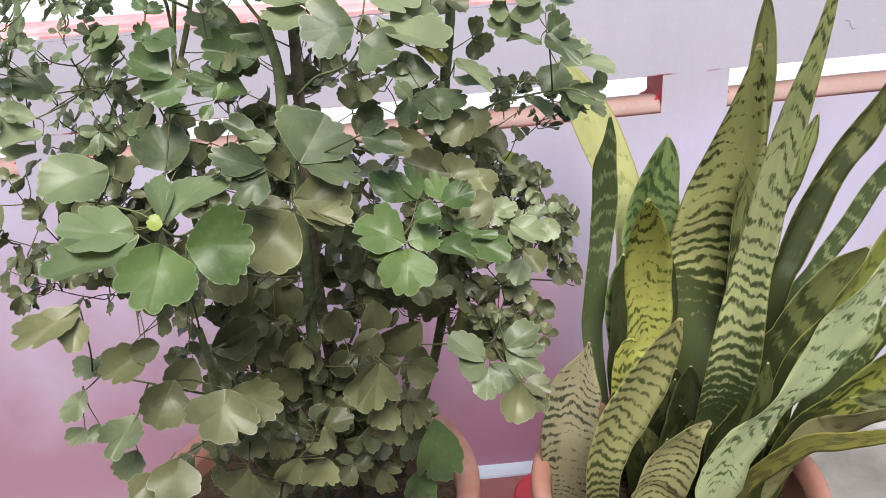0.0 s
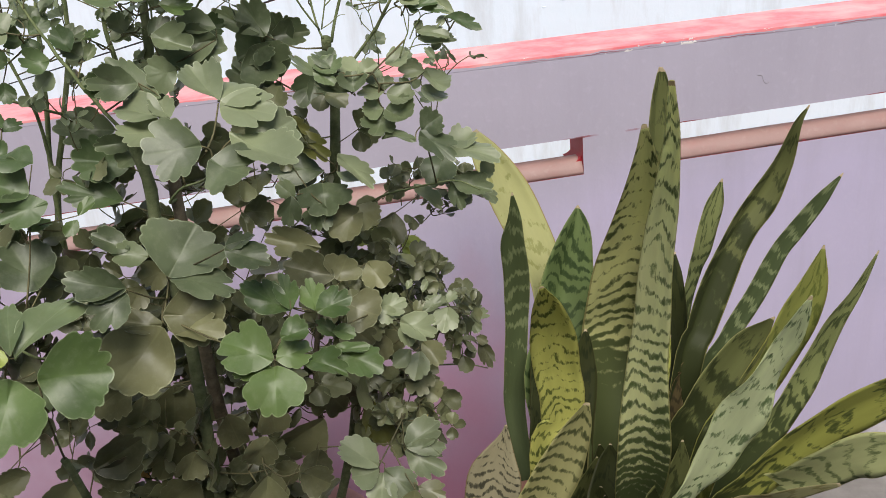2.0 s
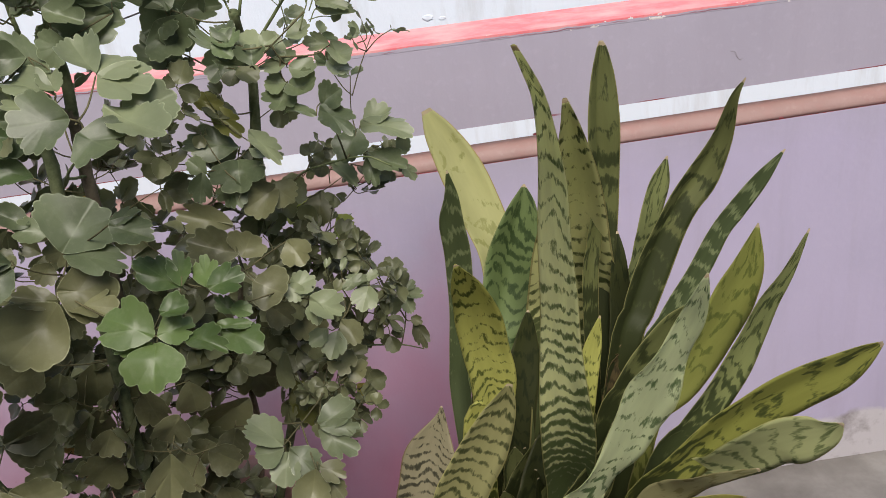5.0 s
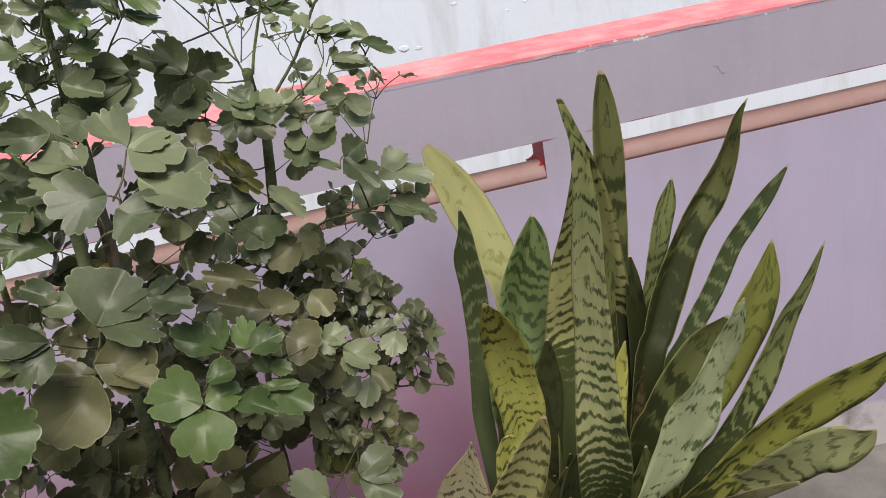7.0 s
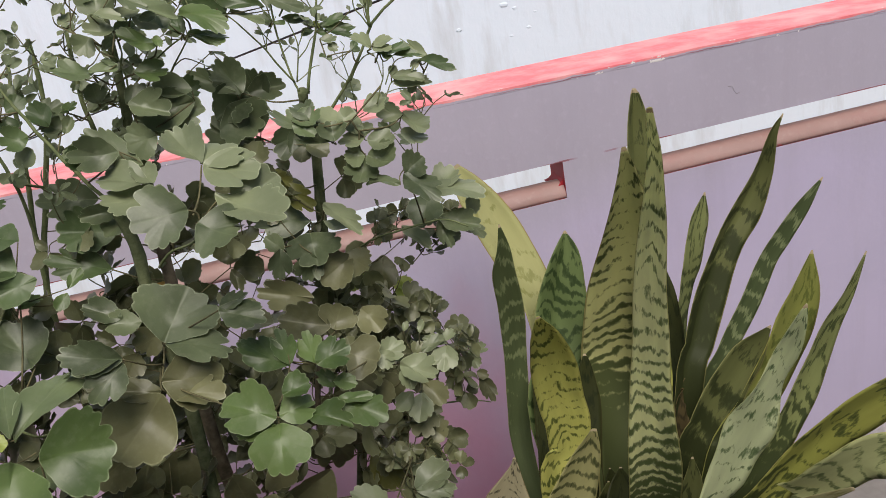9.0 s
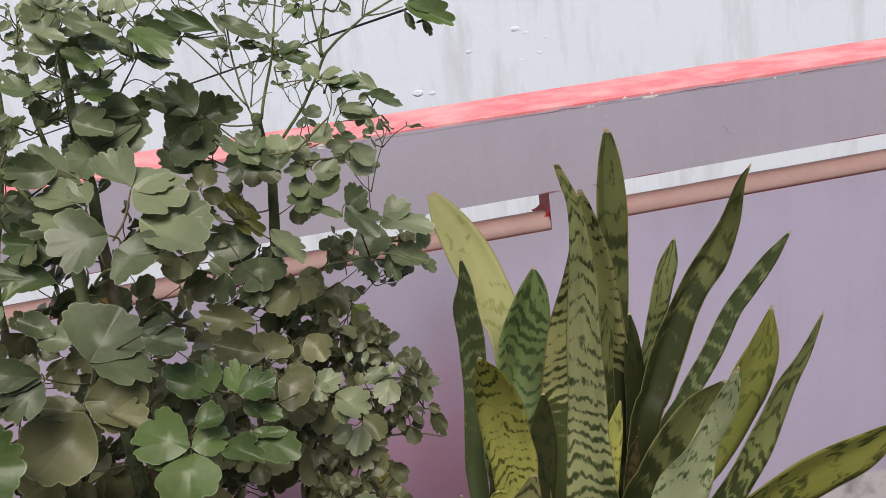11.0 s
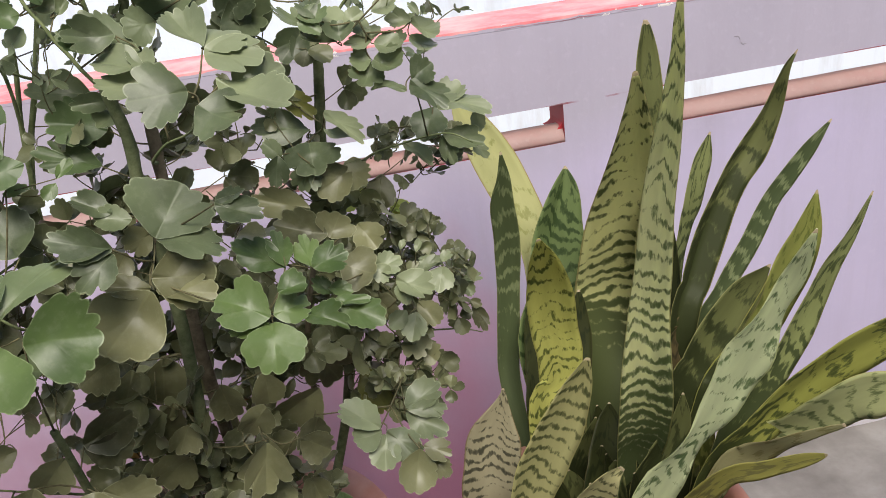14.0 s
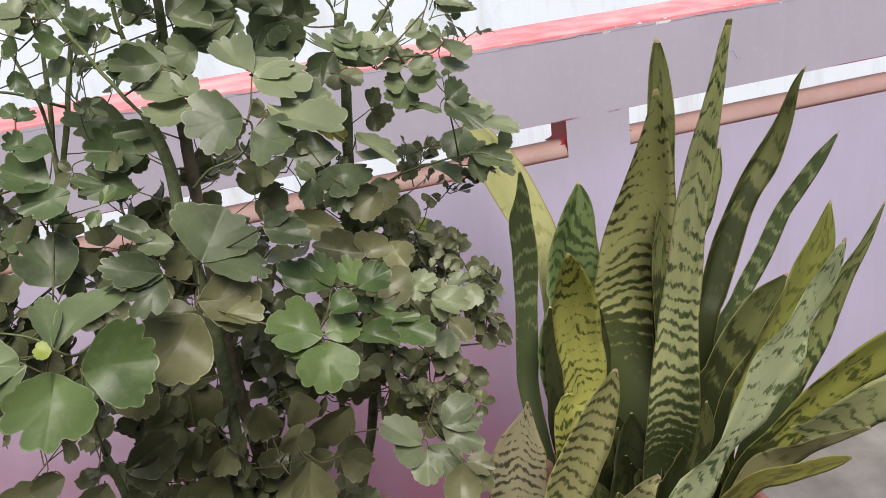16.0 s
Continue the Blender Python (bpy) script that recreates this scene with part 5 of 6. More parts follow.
leaf("pale", (0.068, 0.800, 1.099, 0.044, 0.801, 1.099, 0.018, 60), (0.066, 0.800, 1.103, 0.049, 0.831, 1.120, 0.017, 60), (0.070, 0.800, 1.096, 0.094, 0.794, 1.091, 0.022, 50), (0.069, 0.800, 1.100, 0.069, 0.810, 1.109, 0.015, 50))
leaf("pale", (0.109, 0.820, 1.109, 0.086, 0.824, 1.113, 0.014, 25), (0.109, 0.820, 1.108, 0.126, 0.787, 1.093, 0.018, 65), (0.105, 0.820, 1.095, 0.123, 0.790, 1.084, 0.016, 70))
leaf("grey", (0.065, 0.800, 1.082, 0.046, 0.800, 1.082, 0.020, 40), (0.065, 0.800, 1.079, 0.053, 0.783, 1.061, 0.026, 45), (0.067, 0.800, 1.081, 0.088, 0.786, 1.070, 0.027, 50))
leaf("grey", (0.096, 0.770, 1.066, 0.115, 0.772, 1.075, 0.022, 22), (0.094, 0.770, 1.062, 0.120, 0.742, 1.043, 0.023, 55), (0.090, 0.770, 1.055, 0.061, 0.784, 1.059, 0.013, 72))
leaf("pale", (0.124, 0.840, 1.024, 0.172, 0.816, 1.016, 0.028, 66), (0.128, 0.840, 1.026, 0.155, 0.851, 1.032, 0.027, 66), (0.165, 0.840, 1.013, 0.164, 0.835, 0.991, 0.012, 12))
leaf("grey", (0.121, 0.835, 1.021, 0.106, 0.811, 0.997, 0.029, 45))
leaf("grey", (0.126, 0.835, 0.995, 0.163, 0.817, 0.982, 0.022, 50), (0.126, 0.835, 0.992, 0.132, 0.819, 0.966, 0.014, 30))
leaf("pale", (0.088, 0.860, 0.983, 0.111, 0.833, 0.965, 0.014, 55), (0.162, 0.860, 0.972, 0.171, 0.844, 0.958, 0.012, 45))
leaf("olive", (-0.025, 0.870, 1.056, 0.002, 0.859, 1.026, 0.019, 25), (-0.042, 0.870, 1.069, -0.013, 0.870, 1.055, 0.016, 15))
leaf("grey", (-0.003, 0.860, 1.012, -0.058, 0.869, 1.024, 0.030, 45), (-0.007, 0.860, 1.000, -0.006, 0.836, 0.971, 0.045, 40))
leaf("pale", (0.014, 0.840, 1.031, 0.044, 0.800, 1.007, 0.018, 60), (0.011, 0.840, 1.015, 0.043, 0.818, 1.007, 0.017, 70))
leaf("grey", (-0.038, 0.830, 1.001, -0.045, 0.825, 0.973, 0.019, 8), (-0.034, 0.830, 0.999, -0.049, 0.834, 1.014, 0.015, 20))
leaf("grey", (-0.009, 0.840, 0.985, -0.021, 0.836, 0.960, 0.025, 8))
leaf("grey", (0.030, 0.850, 0.969, -0.006, 0.841, 0.952, 0.032, 25), (0.024, 0.850, 0.973, 0.043, 0.844, 0.954, 0.026, 20))
leaf("grey", (0.064, 0.930, 0.933, 0.055, 0.913, 0.896, 0.027, 25))
leaf("lime", (0.036, 0.980, 0.890, 0.010, 0.980, 0.891, 0.024, 30), (0.035, 0.980, 0.893, 0.029, 0.990, 0.906, 0.019, 40), (0.038, 0.980, 0.893, 0.053, 0.985, 0.899, 0.019, 40))
leaf("lime", (0.072, 0.960, 0.886, 0.088, 0.926, 0.858, 0.016, 50), (0.072, 0.960, 0.888, 0.091, 0.947, 0.877, 0.015, 50))
leaf("grey", (-0.142, 0.715, 0.978, -0.118, 0.748, 1.007, 0.059, 40), (-0.141, 0.715, 0.977, -0.089, 0.699, 0.963, 0.027, 65))
leaf("grey", (-0.082, 0.680, 1.010, -0.048, 0.669, 0.997, 0.024, 55), (-0.081, 0.680, 1.011, -0.060, 0.693, 1.014, 0.016, 70))
leaf("grey", (-0.150, 0.700, 0.950, -0.104, 0.708, 0.938, 0.044, 28), (-0.149, 0.700, 0.938, -0.102, 0.691, 0.928, 0.024, 65))
leaf("grey", (-0.166, 0.675, 0.989, -0.206, 0.666, 1.008, 0.023, 15), (-0.167, 0.675, 0.987, -0.207, 0.665, 0.988, 0.020, 70), (-0.166, 0.675, 0.985, -0.190, 0.653, 0.969, 0.025, 40))
leaf("grey", (-0.183, 0.760, 0.992, -0.213, 0.766, 1.008, 0.019, 45), (-0.168, 0.760, 0.984, -0.197, 0.756, 0.991, 0.020, 35))
leaf("grey", (-0.160, 0.780, 0.962, -0.184, 0.772, 0.955, 0.024, 8), (-0.187, 0.780, 0.947, -0.200, 0.772, 0.930, 0.020, 10))
leaf("grey", (-0.157, 0.710, 0.933, -0.195, 0.677, 0.899, 0.051, 30), (-0.156, 0.710, 0.936, -0.193, 0.709, 0.947, 0.018, 42))
leaf("fresh", (-0.054, 0.628, 0.928, -0.091, 0.640, 0.946, 0.034, 45), (-0.051, 0.628, 0.929, -0.024, 0.636, 0.932, 0.023, 45), (-0.053, 0.628, 0.924, -0.055, 0.600, 0.897, 0.038, 45), (-0.044, 0.628, 0.948, -0.023, 0.633, 0.949, 0.019, 60), (-0.056, 0.628, 0.923, -0.085, 0.623, 0.924, 0.012, 40))
leaf("fresh", (-0.030, 0.628, 0.925, 0.003, 0.613, 0.916, 0.019, 65), (-0.001, 0.628, 0.928, 0.031, 0.612, 0.917, 0.022, 60), (-0.004, 0.628, 0.931, 0.023, 0.626, 0.929, 0.011, 70))
leaf("fresh", (-0.040, 0.680, 0.945, -0.077, 0.704, 0.966, 0.023, 55), (-0.039, 0.680, 0.947, -0.045, 0.710, 0.966, 0.017, 58), (-0.019, 0.680, 0.942, -0.022, 0.708, 0.959, 0.018, 58), (-0.018, 0.680, 0.942, 0.011, 0.689, 0.946, 0.025, 55))
leaf("grey", (-0.003, 0.755, 0.938, -0.047, 0.762, 0.953, 0.029, 35), (-0.001, 0.755, 0.935, 0.011, 0.764, 0.953, 0.030, 25))
leaf("grey", (-0.017, 0.820, 0.945, -0.068, 0.821, 0.965, 0.024, 15))
leaf("grey", (0.004, 0.755, 0.909, 0.032, 0.746, 0.895, 0.035, 40))
leaf("grey", (0.028, 0.850, 0.909, 0.042, 0.836, 0.885, 0.027, 30))
leaf("pale", (0.053, 0.755, 0.881, 0.084, 0.738, 0.869, 0.026, 55), (0.055, 0.755, 0.884, 0.047, 0.767, 0.893, 0.012, 55), (0.056, 0.755, 0.878, 0.059, 0.737, 0.863, 0.014, 50))
leaf("pale", (0.107, 0.820, 0.856, 0.097, 0.802, 0.837, 0.023, 45), (0.108, 0.820, 0.858, 0.085, 0.831, 0.864, 0.013, 60), (0.107, 0.820, 0.861, 0.117, 0.830, 0.867, 0.010, 60))
leaf("pale", (0.140, 0.920, 0.791, 0.127, 0.946, 0.805, 0.014, 60), (0.142, 0.920, 0.791, 0.162, 0.911, 0.787, 0.014, 60), (0.141, 0.920, 0.790, 0.146, 0.904, 0.772, 0.014, 40), (0.143, 0.920, 0.794, 0.153, 0.929, 0.802, 0.013, 50))
leaf("grey", (0.149, 0.910, 0.760, 0.158, 0.897, 0.728, 0.015, 20), (0.145, 0.910, 0.764, 0.156, 0.902, 0.757, 0.010, 40))
leaf("grey", (-0.048, 0.835, 0.791, -0.025, 0.848, 0.733, 0.048, -10))
leaf("grey", (-0.095, 0.795, 0.788, -0.098, 0.801, 0.749, 0.028, -10))
leaf("grey", (0.060, 0.820, 0.783, 0.070, 0.796, 0.767, 0.026, 55), (0.069, 0.820, 0.765, 0.084, 0.806, 0.753, 0.025, 50))
leaf("pale", (0.040, 0.730, 0.754, 0.076, 0.744, 0.763, 0.025, 55), (0.041, 0.730, 0.751, 0.079, 0.726, 0.746, 0.014, 40), (0.040, 0.730, 0.747, 0.074, 0.711, 0.727, 0.024, 45))
leaf("pale", (0.013, 0.680, 0.771, -0.019, 0.705, 0.784, 0.026, 65), (0.013, 0.680, 0.767, -0.012, 0.676, 0.766, 0.026, 60), (0.018, 0.680, 0.766, 0.043, 0.662, 0.747, 0.024, 45), (0.015, 0.680, 0.763, 0.011, 0.660, 0.740, 0.023, 40))
leaf("grey", (0.044, 0.650, 0.762, 0.034, 0.635, 0.731, 0.027, 25), (0.048, 0.650, 0.764, 0.070, 0.641, 0.756, 0.017, 50), (0.054, 0.650, 0.748, 0.065, 0.637, 0.736, 0.015, 45))
leaf("grey", (-0.048, 0.755, 0.749, -0.063, 0.753, 0.707, 0.028, 0), (-0.072, 0.755, 0.729, -0.097, 0.751, 0.725, 0.026, 0))
leaf("grey", (-0.098, 0.745, 0.740, -0.122, 0.744, 0.690, 0.038, -5))
leaf("grey", (-0.092, 0.735, 0.786, -0.115, 0.735, 0.760, 0.031, -10))
leaf("grey", (-0.046, 0.825, 0.739, -0.104, 0.828, 0.710, 0.053, -20))
leaf("grey", (-0.257, 0.720, 0.790, -0.216, 0.740, 0.805, 0.038, 0), (-0.258, 0.720, 0.787, -0.222, 0.737, 0.769, 0.029, 0))
leaf("grey", (-0.221, 0.765, 0.850, -0.254, 0.755, 0.837, 0.040, -10))
leaf("grey", (-0.216, 0.785, 0.824, -0.238, 0.785, 0.778, 0.032, -10))
leaf("grey", (-0.196, 0.820, 0.814, -0.209, 0.826, 0.758, 0.042, -10))
leaf("grey", (-0.160, 0.845, 0.782, -0.188, 0.843, 0.755, 0.033, -10))
leaf("grey", (-0.175, 0.765, 0.763, -0.189, 0.760, 0.737, 0.027, 0))
leaf("grey", (-0.190, 0.795, 0.771, -0.229, 0.801, 0.717, 0.036, -20))
leaf("grey", (-0.187, 0.785, 0.710, -0.222, 0.777, 0.690, 0.045, -10))
leaf("grey", (-0.138, 0.775, 0.794, -0.135, 0.789, 0.747, 0.027, -15))
leaf("grey", (-0.280, 0.725, 0.781, -0.304, 0.713, 0.757, 0.032, 0))
leaf("grey", (-0.166, 0.845, 0.686, -0.206, 0.851, 0.642, 0.048, -20))
leaf("olive", (0.004, 0.850, 0.736, 0.022, 0.825, 0.691, 0.030, 30))
leaf("pale", (0.032, 0.800, 0.730, 0.015, 0.823, 0.744, 0.019, 60), (0.033, 0.800, 0.731, 0.040, 0.824, 0.745, 0.019, 60), (0.034, 0.800, 0.728, 0.064, 0.804, 0.730, 0.029, 60))
leaf("fresh", (-0.229, 0.620, 0.950, -0.183, 0.636, 0.936, 0.052, 25), (-0.247, 0.620, 0.950, -0.255, 0.578, 0.913, 0.048, 42))
leaf("mint", (-0.267, 0.620, 0.965, -0.318, 0.610, 0.974, 0.043, 60), (-0.264, 0.620, 0.959, -0.319, 0.572, 0.953, 0.032, 70), (-0.240, 0.620, 0.969, -0.202, 0.683, 0.984, 0.027, 70), (-0.242, 0.620, 0.971, -0.252, 0.658, 0.993, 0.017, 60))
leaf("mint", (-0.252, 0.640, 0.923, -0.232, 0.638, 0.912, 0.022, 45))
leaf("lime", (-0.240, 0.610, 0.972, -0.251, 0.608, 0.975, 0.012, 50))
leaf("grey", (-0.305, 0.700, 0.992, -0.351, 0.669, 0.987, 0.041, 45))
leaf("grey", (-0.256, 0.730, 0.977, -0.281, 0.757, 1.011, 0.042, 45))
leaf("green", (-0.248, 0.745, 1.056, -0.279, 0.748, 1.074, 0.033, 40), (-0.237, 0.745, 1.085, -0.263, 0.752, 1.094, 0.027, 60), (-0.234, 0.745, 1.050, -0.270, 0.728, 1.046, 0.025, 30))
leaf("grey", (-0.300, 0.780, 1.082, -0.324, 0.770, 1.090, 0.027, 10), (-0.294, 0.780, 1.102, -0.308, 0.740, 1.085, 0.015, 60))
leaf("grey", (-0.363, 0.780, 1.045, -0.409, 0.773, 1.059, 0.029, 50))
leaf("pale", (-0.376, 0.750, 1.030, -0.400, 0.745, 1.041, 0.016, 40), (-0.374, 0.750, 1.014, -0.401, 0.726, 1.011, 0.027, 60), (-0.384, 0.750, 1.002, -0.399, 0.724, 0.997, 0.021, 70))
leaf("grey", (-0.330, 0.780, 1.001, -0.352, 0.759, 0.990, 0.018, 35), (-0.279, 0.780, 1.016, -0.303, 0.759, 1.007, 0.019, 45))
leaf("grey", (-0.359, 0.690, 0.865, -0.403, 0.648, 0.856, 0.026, 50), (-0.364, 0.690, 0.857, -0.365, 0.663, 0.836, 0.021, 45))
leaf("pale", (-0.380, 0.740, 0.776, -0.398, 0.721, 0.773, 0.022, 60), (-0.369, 0.740, 0.785, -0.377, 0.718, 0.773, 0.013, 50))
leaf("pale", (-0.402, 0.740, 0.743, -0.415, 0.705, 0.731, 0.018, 60), (-0.415, 0.740, 0.695, -0.426, 0.720, 0.688, 0.018, 55), (-0.399, 0.740, 0.699, -0.405, 0.722, 0.689, 0.011, 50))
leaf("grey", (-0.307, 0.680, 0.820, -0.339, 0.652, 0.810, 0.029, 40), (-0.293, 0.680, 0.824, -0.316, 0.667, 0.825, 0.019, 20))
leaf("grey", (-0.281, 0.660, 0.796, -0.297, 0.632, 0.767, 0.035, 30))
leaf("grey", (-0.233, 0.655, 0.783, -0.242, 0.621, 0.751, 0.053, 40), (-0.228, 0.655, 0.783, -0.190, 0.658, 0.753, 0.035, 25))
leaf("pale", (-0.323, 0.660, 0.758, -0.340, 0.621, 0.744, 0.030, 60), (-0.331, 0.660, 0.718, -0.342, 0.632, 0.708, 0.024, 60))
leaf("grey", (-0.287, 0.640, 0.722, -0.292, 0.611, 0.695, 0.038, 40), (-0.312, 0.640, 0.705, -0.331, 0.621, 0.695, 0.024, 30))
leaf("grey", (-0.090, 0.680, 0.782, -0.101, 0.678, 0.735, 0.035, 0))
leaf("grey", (-0.062, 0.700, 0.765, -0.039, 0.704, 0.743, 0.027, 0), (-0.089, 0.700, 0.727, -0.100, 0.698, 0.696, 0.028, 0))
leaf("grey", (-0.082, 0.720, 0.678, -0.098, 0.719, 0.656, 0.033, -5), (-0.065, 0.720, 0.706, -0.058, 0.721, 0.671, 0.024, 0))
leaf("green", (-0.040, 0.750, 0.656, -0.042, 0.742, 0.578, 0.042, -15), (-0.061, 0.750, 0.584, -0.069, 0.753, 0.539, 0.031, -5))
leaf("grey", (-0.160, 0.700, 0.655, -0.177, 0.697, 0.626, 0.035, -5), (-0.189, 0.700, 0.660, -0.206, 0.696, 0.632, 0.029, -5))
leaf("grey", (-0.225, 0.700, 0.701, -0.242, 0.694, 0.678, 0.028, -5), (-0.211, 0.700, 0.692, -0.200, 0.711, 0.659, 0.023, -10))
leaf("grey", (-0.230, 0.660, 0.684, -0.254, 0.650, 0.667, 0.038, -5), (-0.226, 0.660, 0.676, -0.216, 0.668, 0.637, 0.024, -5))
leaf("grey", (-0.036, 0.855, 1.155, -0.053, 0.859, 1.188, 0.026, 10), (-0.042, 0.855, 1.158, -0.080, 0.857, 1.183, 0.015, 15))
leaf("grey", (-0.024, 0.900, 1.134, -0.031, 0.906, 1.169, 0.025, 10), (-0.036, 0.900, 1.150, 0.001, 0.904, 1.149, 0.022, 15))
leaf("grey", (-0.075, 0.810, 1.162, -0.124, 0.801, 1.158, 0.030, 15), (-0.074, 0.810, 1.171, -0.107, 0.813, 1.180, 0.020, 40))
leaf("grey", (-0.067, 0.860, 1.134, -0.036, 0.870, 1.153, 0.031, 15), (-0.053, 0.860, 1.146, -0.034, 0.857, 1.115, 0.043, 10))
leaf("grey", (-0.153, 0.790, 1.140, -0.190, 0.780, 1.142, 0.015, 20))
leaf("pale", (0.046, 0.800, 1.116, 0.025, 0.820, 1.127, 0.022, 60), (0.047, 0.800, 1.117, 0.063, 0.804, 1.124, 0.015, 30), (0.072, 0.800, 1.122, 0.093, 0.808, 1.130, 0.016, 50))
leaf("yellow", (0.058, 0.980, 0.636, 0.081, 0.962, 0.615, 0.019, 40))
leaf("dry", (-0.267, 0.865, 0.668, -0.276, 0.859, 0.696, 0.017, -5), (-0.270, 0.865, 0.660, -0.269, 0.869, 0.621, 0.017, -5))
leaf("dry", (-0.175, 0.860, 0.983, -0.160, 0.856, 0.968, 0.014, 30), (0.062, 0.860, 0.686, 0.056, 0.865, 0.692, 0.005, 40))
leaf("pale", (0.035, 0.760, 0.892, 0.060, 0.765, 0.897, 0.020, 45), (0.036, 0.760, 0.899, 0.044, 0.750, 0.884, 0.015, 35))
leaf("pale", (0.079, 0.820, 0.856, 0.107, 0.827, 0.861, 0.013, 60), (0.081, 0.820, 0.878, 0.087, 0.828, 0.888, 0.006, 40), (0.065, 0.820, 0.884, 0.071, 0.826, 0.891, 0.006, 40))
leaf("grey", (0.032, 0.850, 0.826, 0.043, 0.845, 0.795, 0.025, 10), (0.023, 0.850, 0.823, 0.030, 0.840, 0.793, 0.023, 20))
leaf("grey", (-0.002, 0.820, 0.852, 0.020, 0.818, 0.829, 0.026, 8))
leaf("grey", (0.074, 0.800, 0.830, 0.091, 0.785, 0.810, 0.020, 35))
leaf("grey", (0.108, 0.880, 0.802, 0.113, 0.870, 0.782, 0.012, 25), (0.106, 0.880, 0.813, 0.122, 0.871, 0.807, 0.010, 50))
leaf("pale", (0.070, 0.790, 0.824, 0.060, 0.771, 0.804, 0.021, 45), (0.060, 0.790, 0.828, 0.041, 0.783, 0.816, 0.015, 30))
leaf("fresh", (-0.009, 0.700, 0.911, 0.010, 0.692, 0.906, 0.013, 60), (-0.007, 0.700, 0.905, -0.021, 0.709, 0.918, 0.012, 40))
leaf("pale", (0.103, 0.950, 0.831, 0.113, 0.934, 0.813, 0.006, 40), (0.105, 0.950, 0.814, 0.118, 0.944, 0.809, 0.006, 50))
leaf("pale", (0.091, 0.800, 1.177, 0.077, 0.817, 1.188, 0.012, 55), (0.092, 0.800, 1.180, 0.111, 0.804, 1.183, 0.012, 60), (0.092, 0.800, 1.177, 0.108, 0.795, 1.174, 0.011, 60))
leaf("green", (0.097, 0.800, 1.173, 0.124, 0.797, 1.172, 0.013, 60), (0.108, 0.800, 1.167, 0.133, 0.792, 1.163, 0.009, 60), (0.099, 0.800, 1.171, 0.107, 0.794, 1.166, 0.006, 50))
leaf("pale", (0.142, 0.800, 1.157, 0.122, 0.826, 1.177, 0.009, 50), (0.138, 0.800, 1.157, 0.159, 0.776, 1.145, 0.009, 60), (0.133, 0.800, 1.160, 0.123, 0.794, 1.152, 0.006, 40))
leaf("green", (0.130, 0.790, 1.159, 0.157, 0.772, 1.147, 0.010, 50))
leaf("pale", (0.104, 0.800, 1.149, 0.131, 0.789, 1.143, 0.013, 55), (0.105, 0.800, 1.142, 0.137, 0.792, 1.137, 0.013, 50), (0.124, 0.800, 1.139, 0.118, 0.796, 1.131, 0.007, 30), (0.104, 0.800, 1.150, 0.109, 0.805, 1.157, 0.007, 40))
leaf("pale", (0.048, 0.850, 1.190, 0.063, 0.848, 1.188, 0.009, 50), (0.055, 0.850, 1.185, 0.061, 0.845, 1.177, 0.008, 35), (0.082, 0.850, 1.211, 0.080, 0.853, 1.215, 0.003, 30))
leaf("green", (0.075, 0.830, 1.175, 0.080, 0.835, 1.184, 0.006, 30), (0.075, 0.830, 1.176, 0.082, 0.829, 1.175, 0.006, 40), (0.050, 0.830, 1.175, 0.044, 0.831, 1.177, 0.004, 40), (0.054, 0.830, 1.171, 0.052, 0.833, 1.176, 0.004, 30))
leaf("green", (0.051, 0.870, 1.202, 0.080, 0.872, 1.203, 0.011, 55), (0.051, 0.870, 1.200, 0.084, 0.861, 1.193, 0.011, 50), (0.053, 0.870, 1.196, 0.081, 0.854, 1.185, 0.008, 55), (0.045, 0.870, 1.196, 0.057, 0.864, 1.191, 0.006, 50))
leaf("lime", (0.048, 0.870, 1.200, 0.044, 0.875, 1.205, 0.005, 50), (0.047, 0.870, 1.199, 0.051, 0.874, 1.203, 0.006, 50))
leaf("green", (0.046, 0.870, 1.202, 0.036, 0.876, 1.206, 0.007, 55), (0.045, 0.870, 1.198, 0.032, 0.867, 1.196, 0.008, 55), (0.017, 0.870, 1.216, 0.039, 0.856, 1.207, 0.012, 60))
leaf("upper", (0.004, 0.870, 1.240, 0.038, 0.854, 1.219, 0.016, 40), (0.005, 0.870, 1.209, -0.004, 0.880, 1.221, 0.008, 40))
leaf("green", (0.008, 0.860, 1.214, -0.004, 0.864, 1.220, 0.009, 40), (0.009, 0.860, 1.213, 0.019, 0.855, 1.209, 0.006, 50))
leaf("fresh", (0.079, 0.874, 1.242, 0.067, 0.869, 1.236, 0.010, 45), (0.081, 0.874, 1.238, 0.076, 0.866, 1.229, 0.008, 40), (0.083, 0.874, 1.241, 0.092, 0.866, 1.235, 0.010, 50), (0.085, 0.874, 1.244, 0.076, 0.882, 1.250, 0.010, 50))
leaf("green", (0.121, 0.820, 1.241, 0.128, 0.811, 1.232, 0.004, 40), (0.093, 0.820, 1.242, 0.097, 0.816, 1.238, 0.003, 40))
leaf("green", (0.026, 0.874, 1.253, 0.027, 0.869, 1.247, 0.004, 40), (0.042, 0.874, 1.248, 0.052, 0.876, 1.250, 0.008, 40), (0.033, 0.874, 1.246, 0.029, 0.884, 1.258, 0.005, 40), (0.065, 0.874, 1.242, 0.068, 0.879, 1.247, 0.005, 40))
leaf("fresh", (0.177, 0.800, 1.230, 0.213, 0.774, 1.209, 0.018, 42), (0.179, 0.800, 1.232, 0.204, 0.788, 1.223, 0.013, 40))
leaf("green", (0.176, 0.800, 1.225, 0.181, 0.793, 1.210, 0.006, 20))
leaf("green", (0.191, 0.800, 1.216, 0.196, 0.794, 1.202, 0.006, 20))
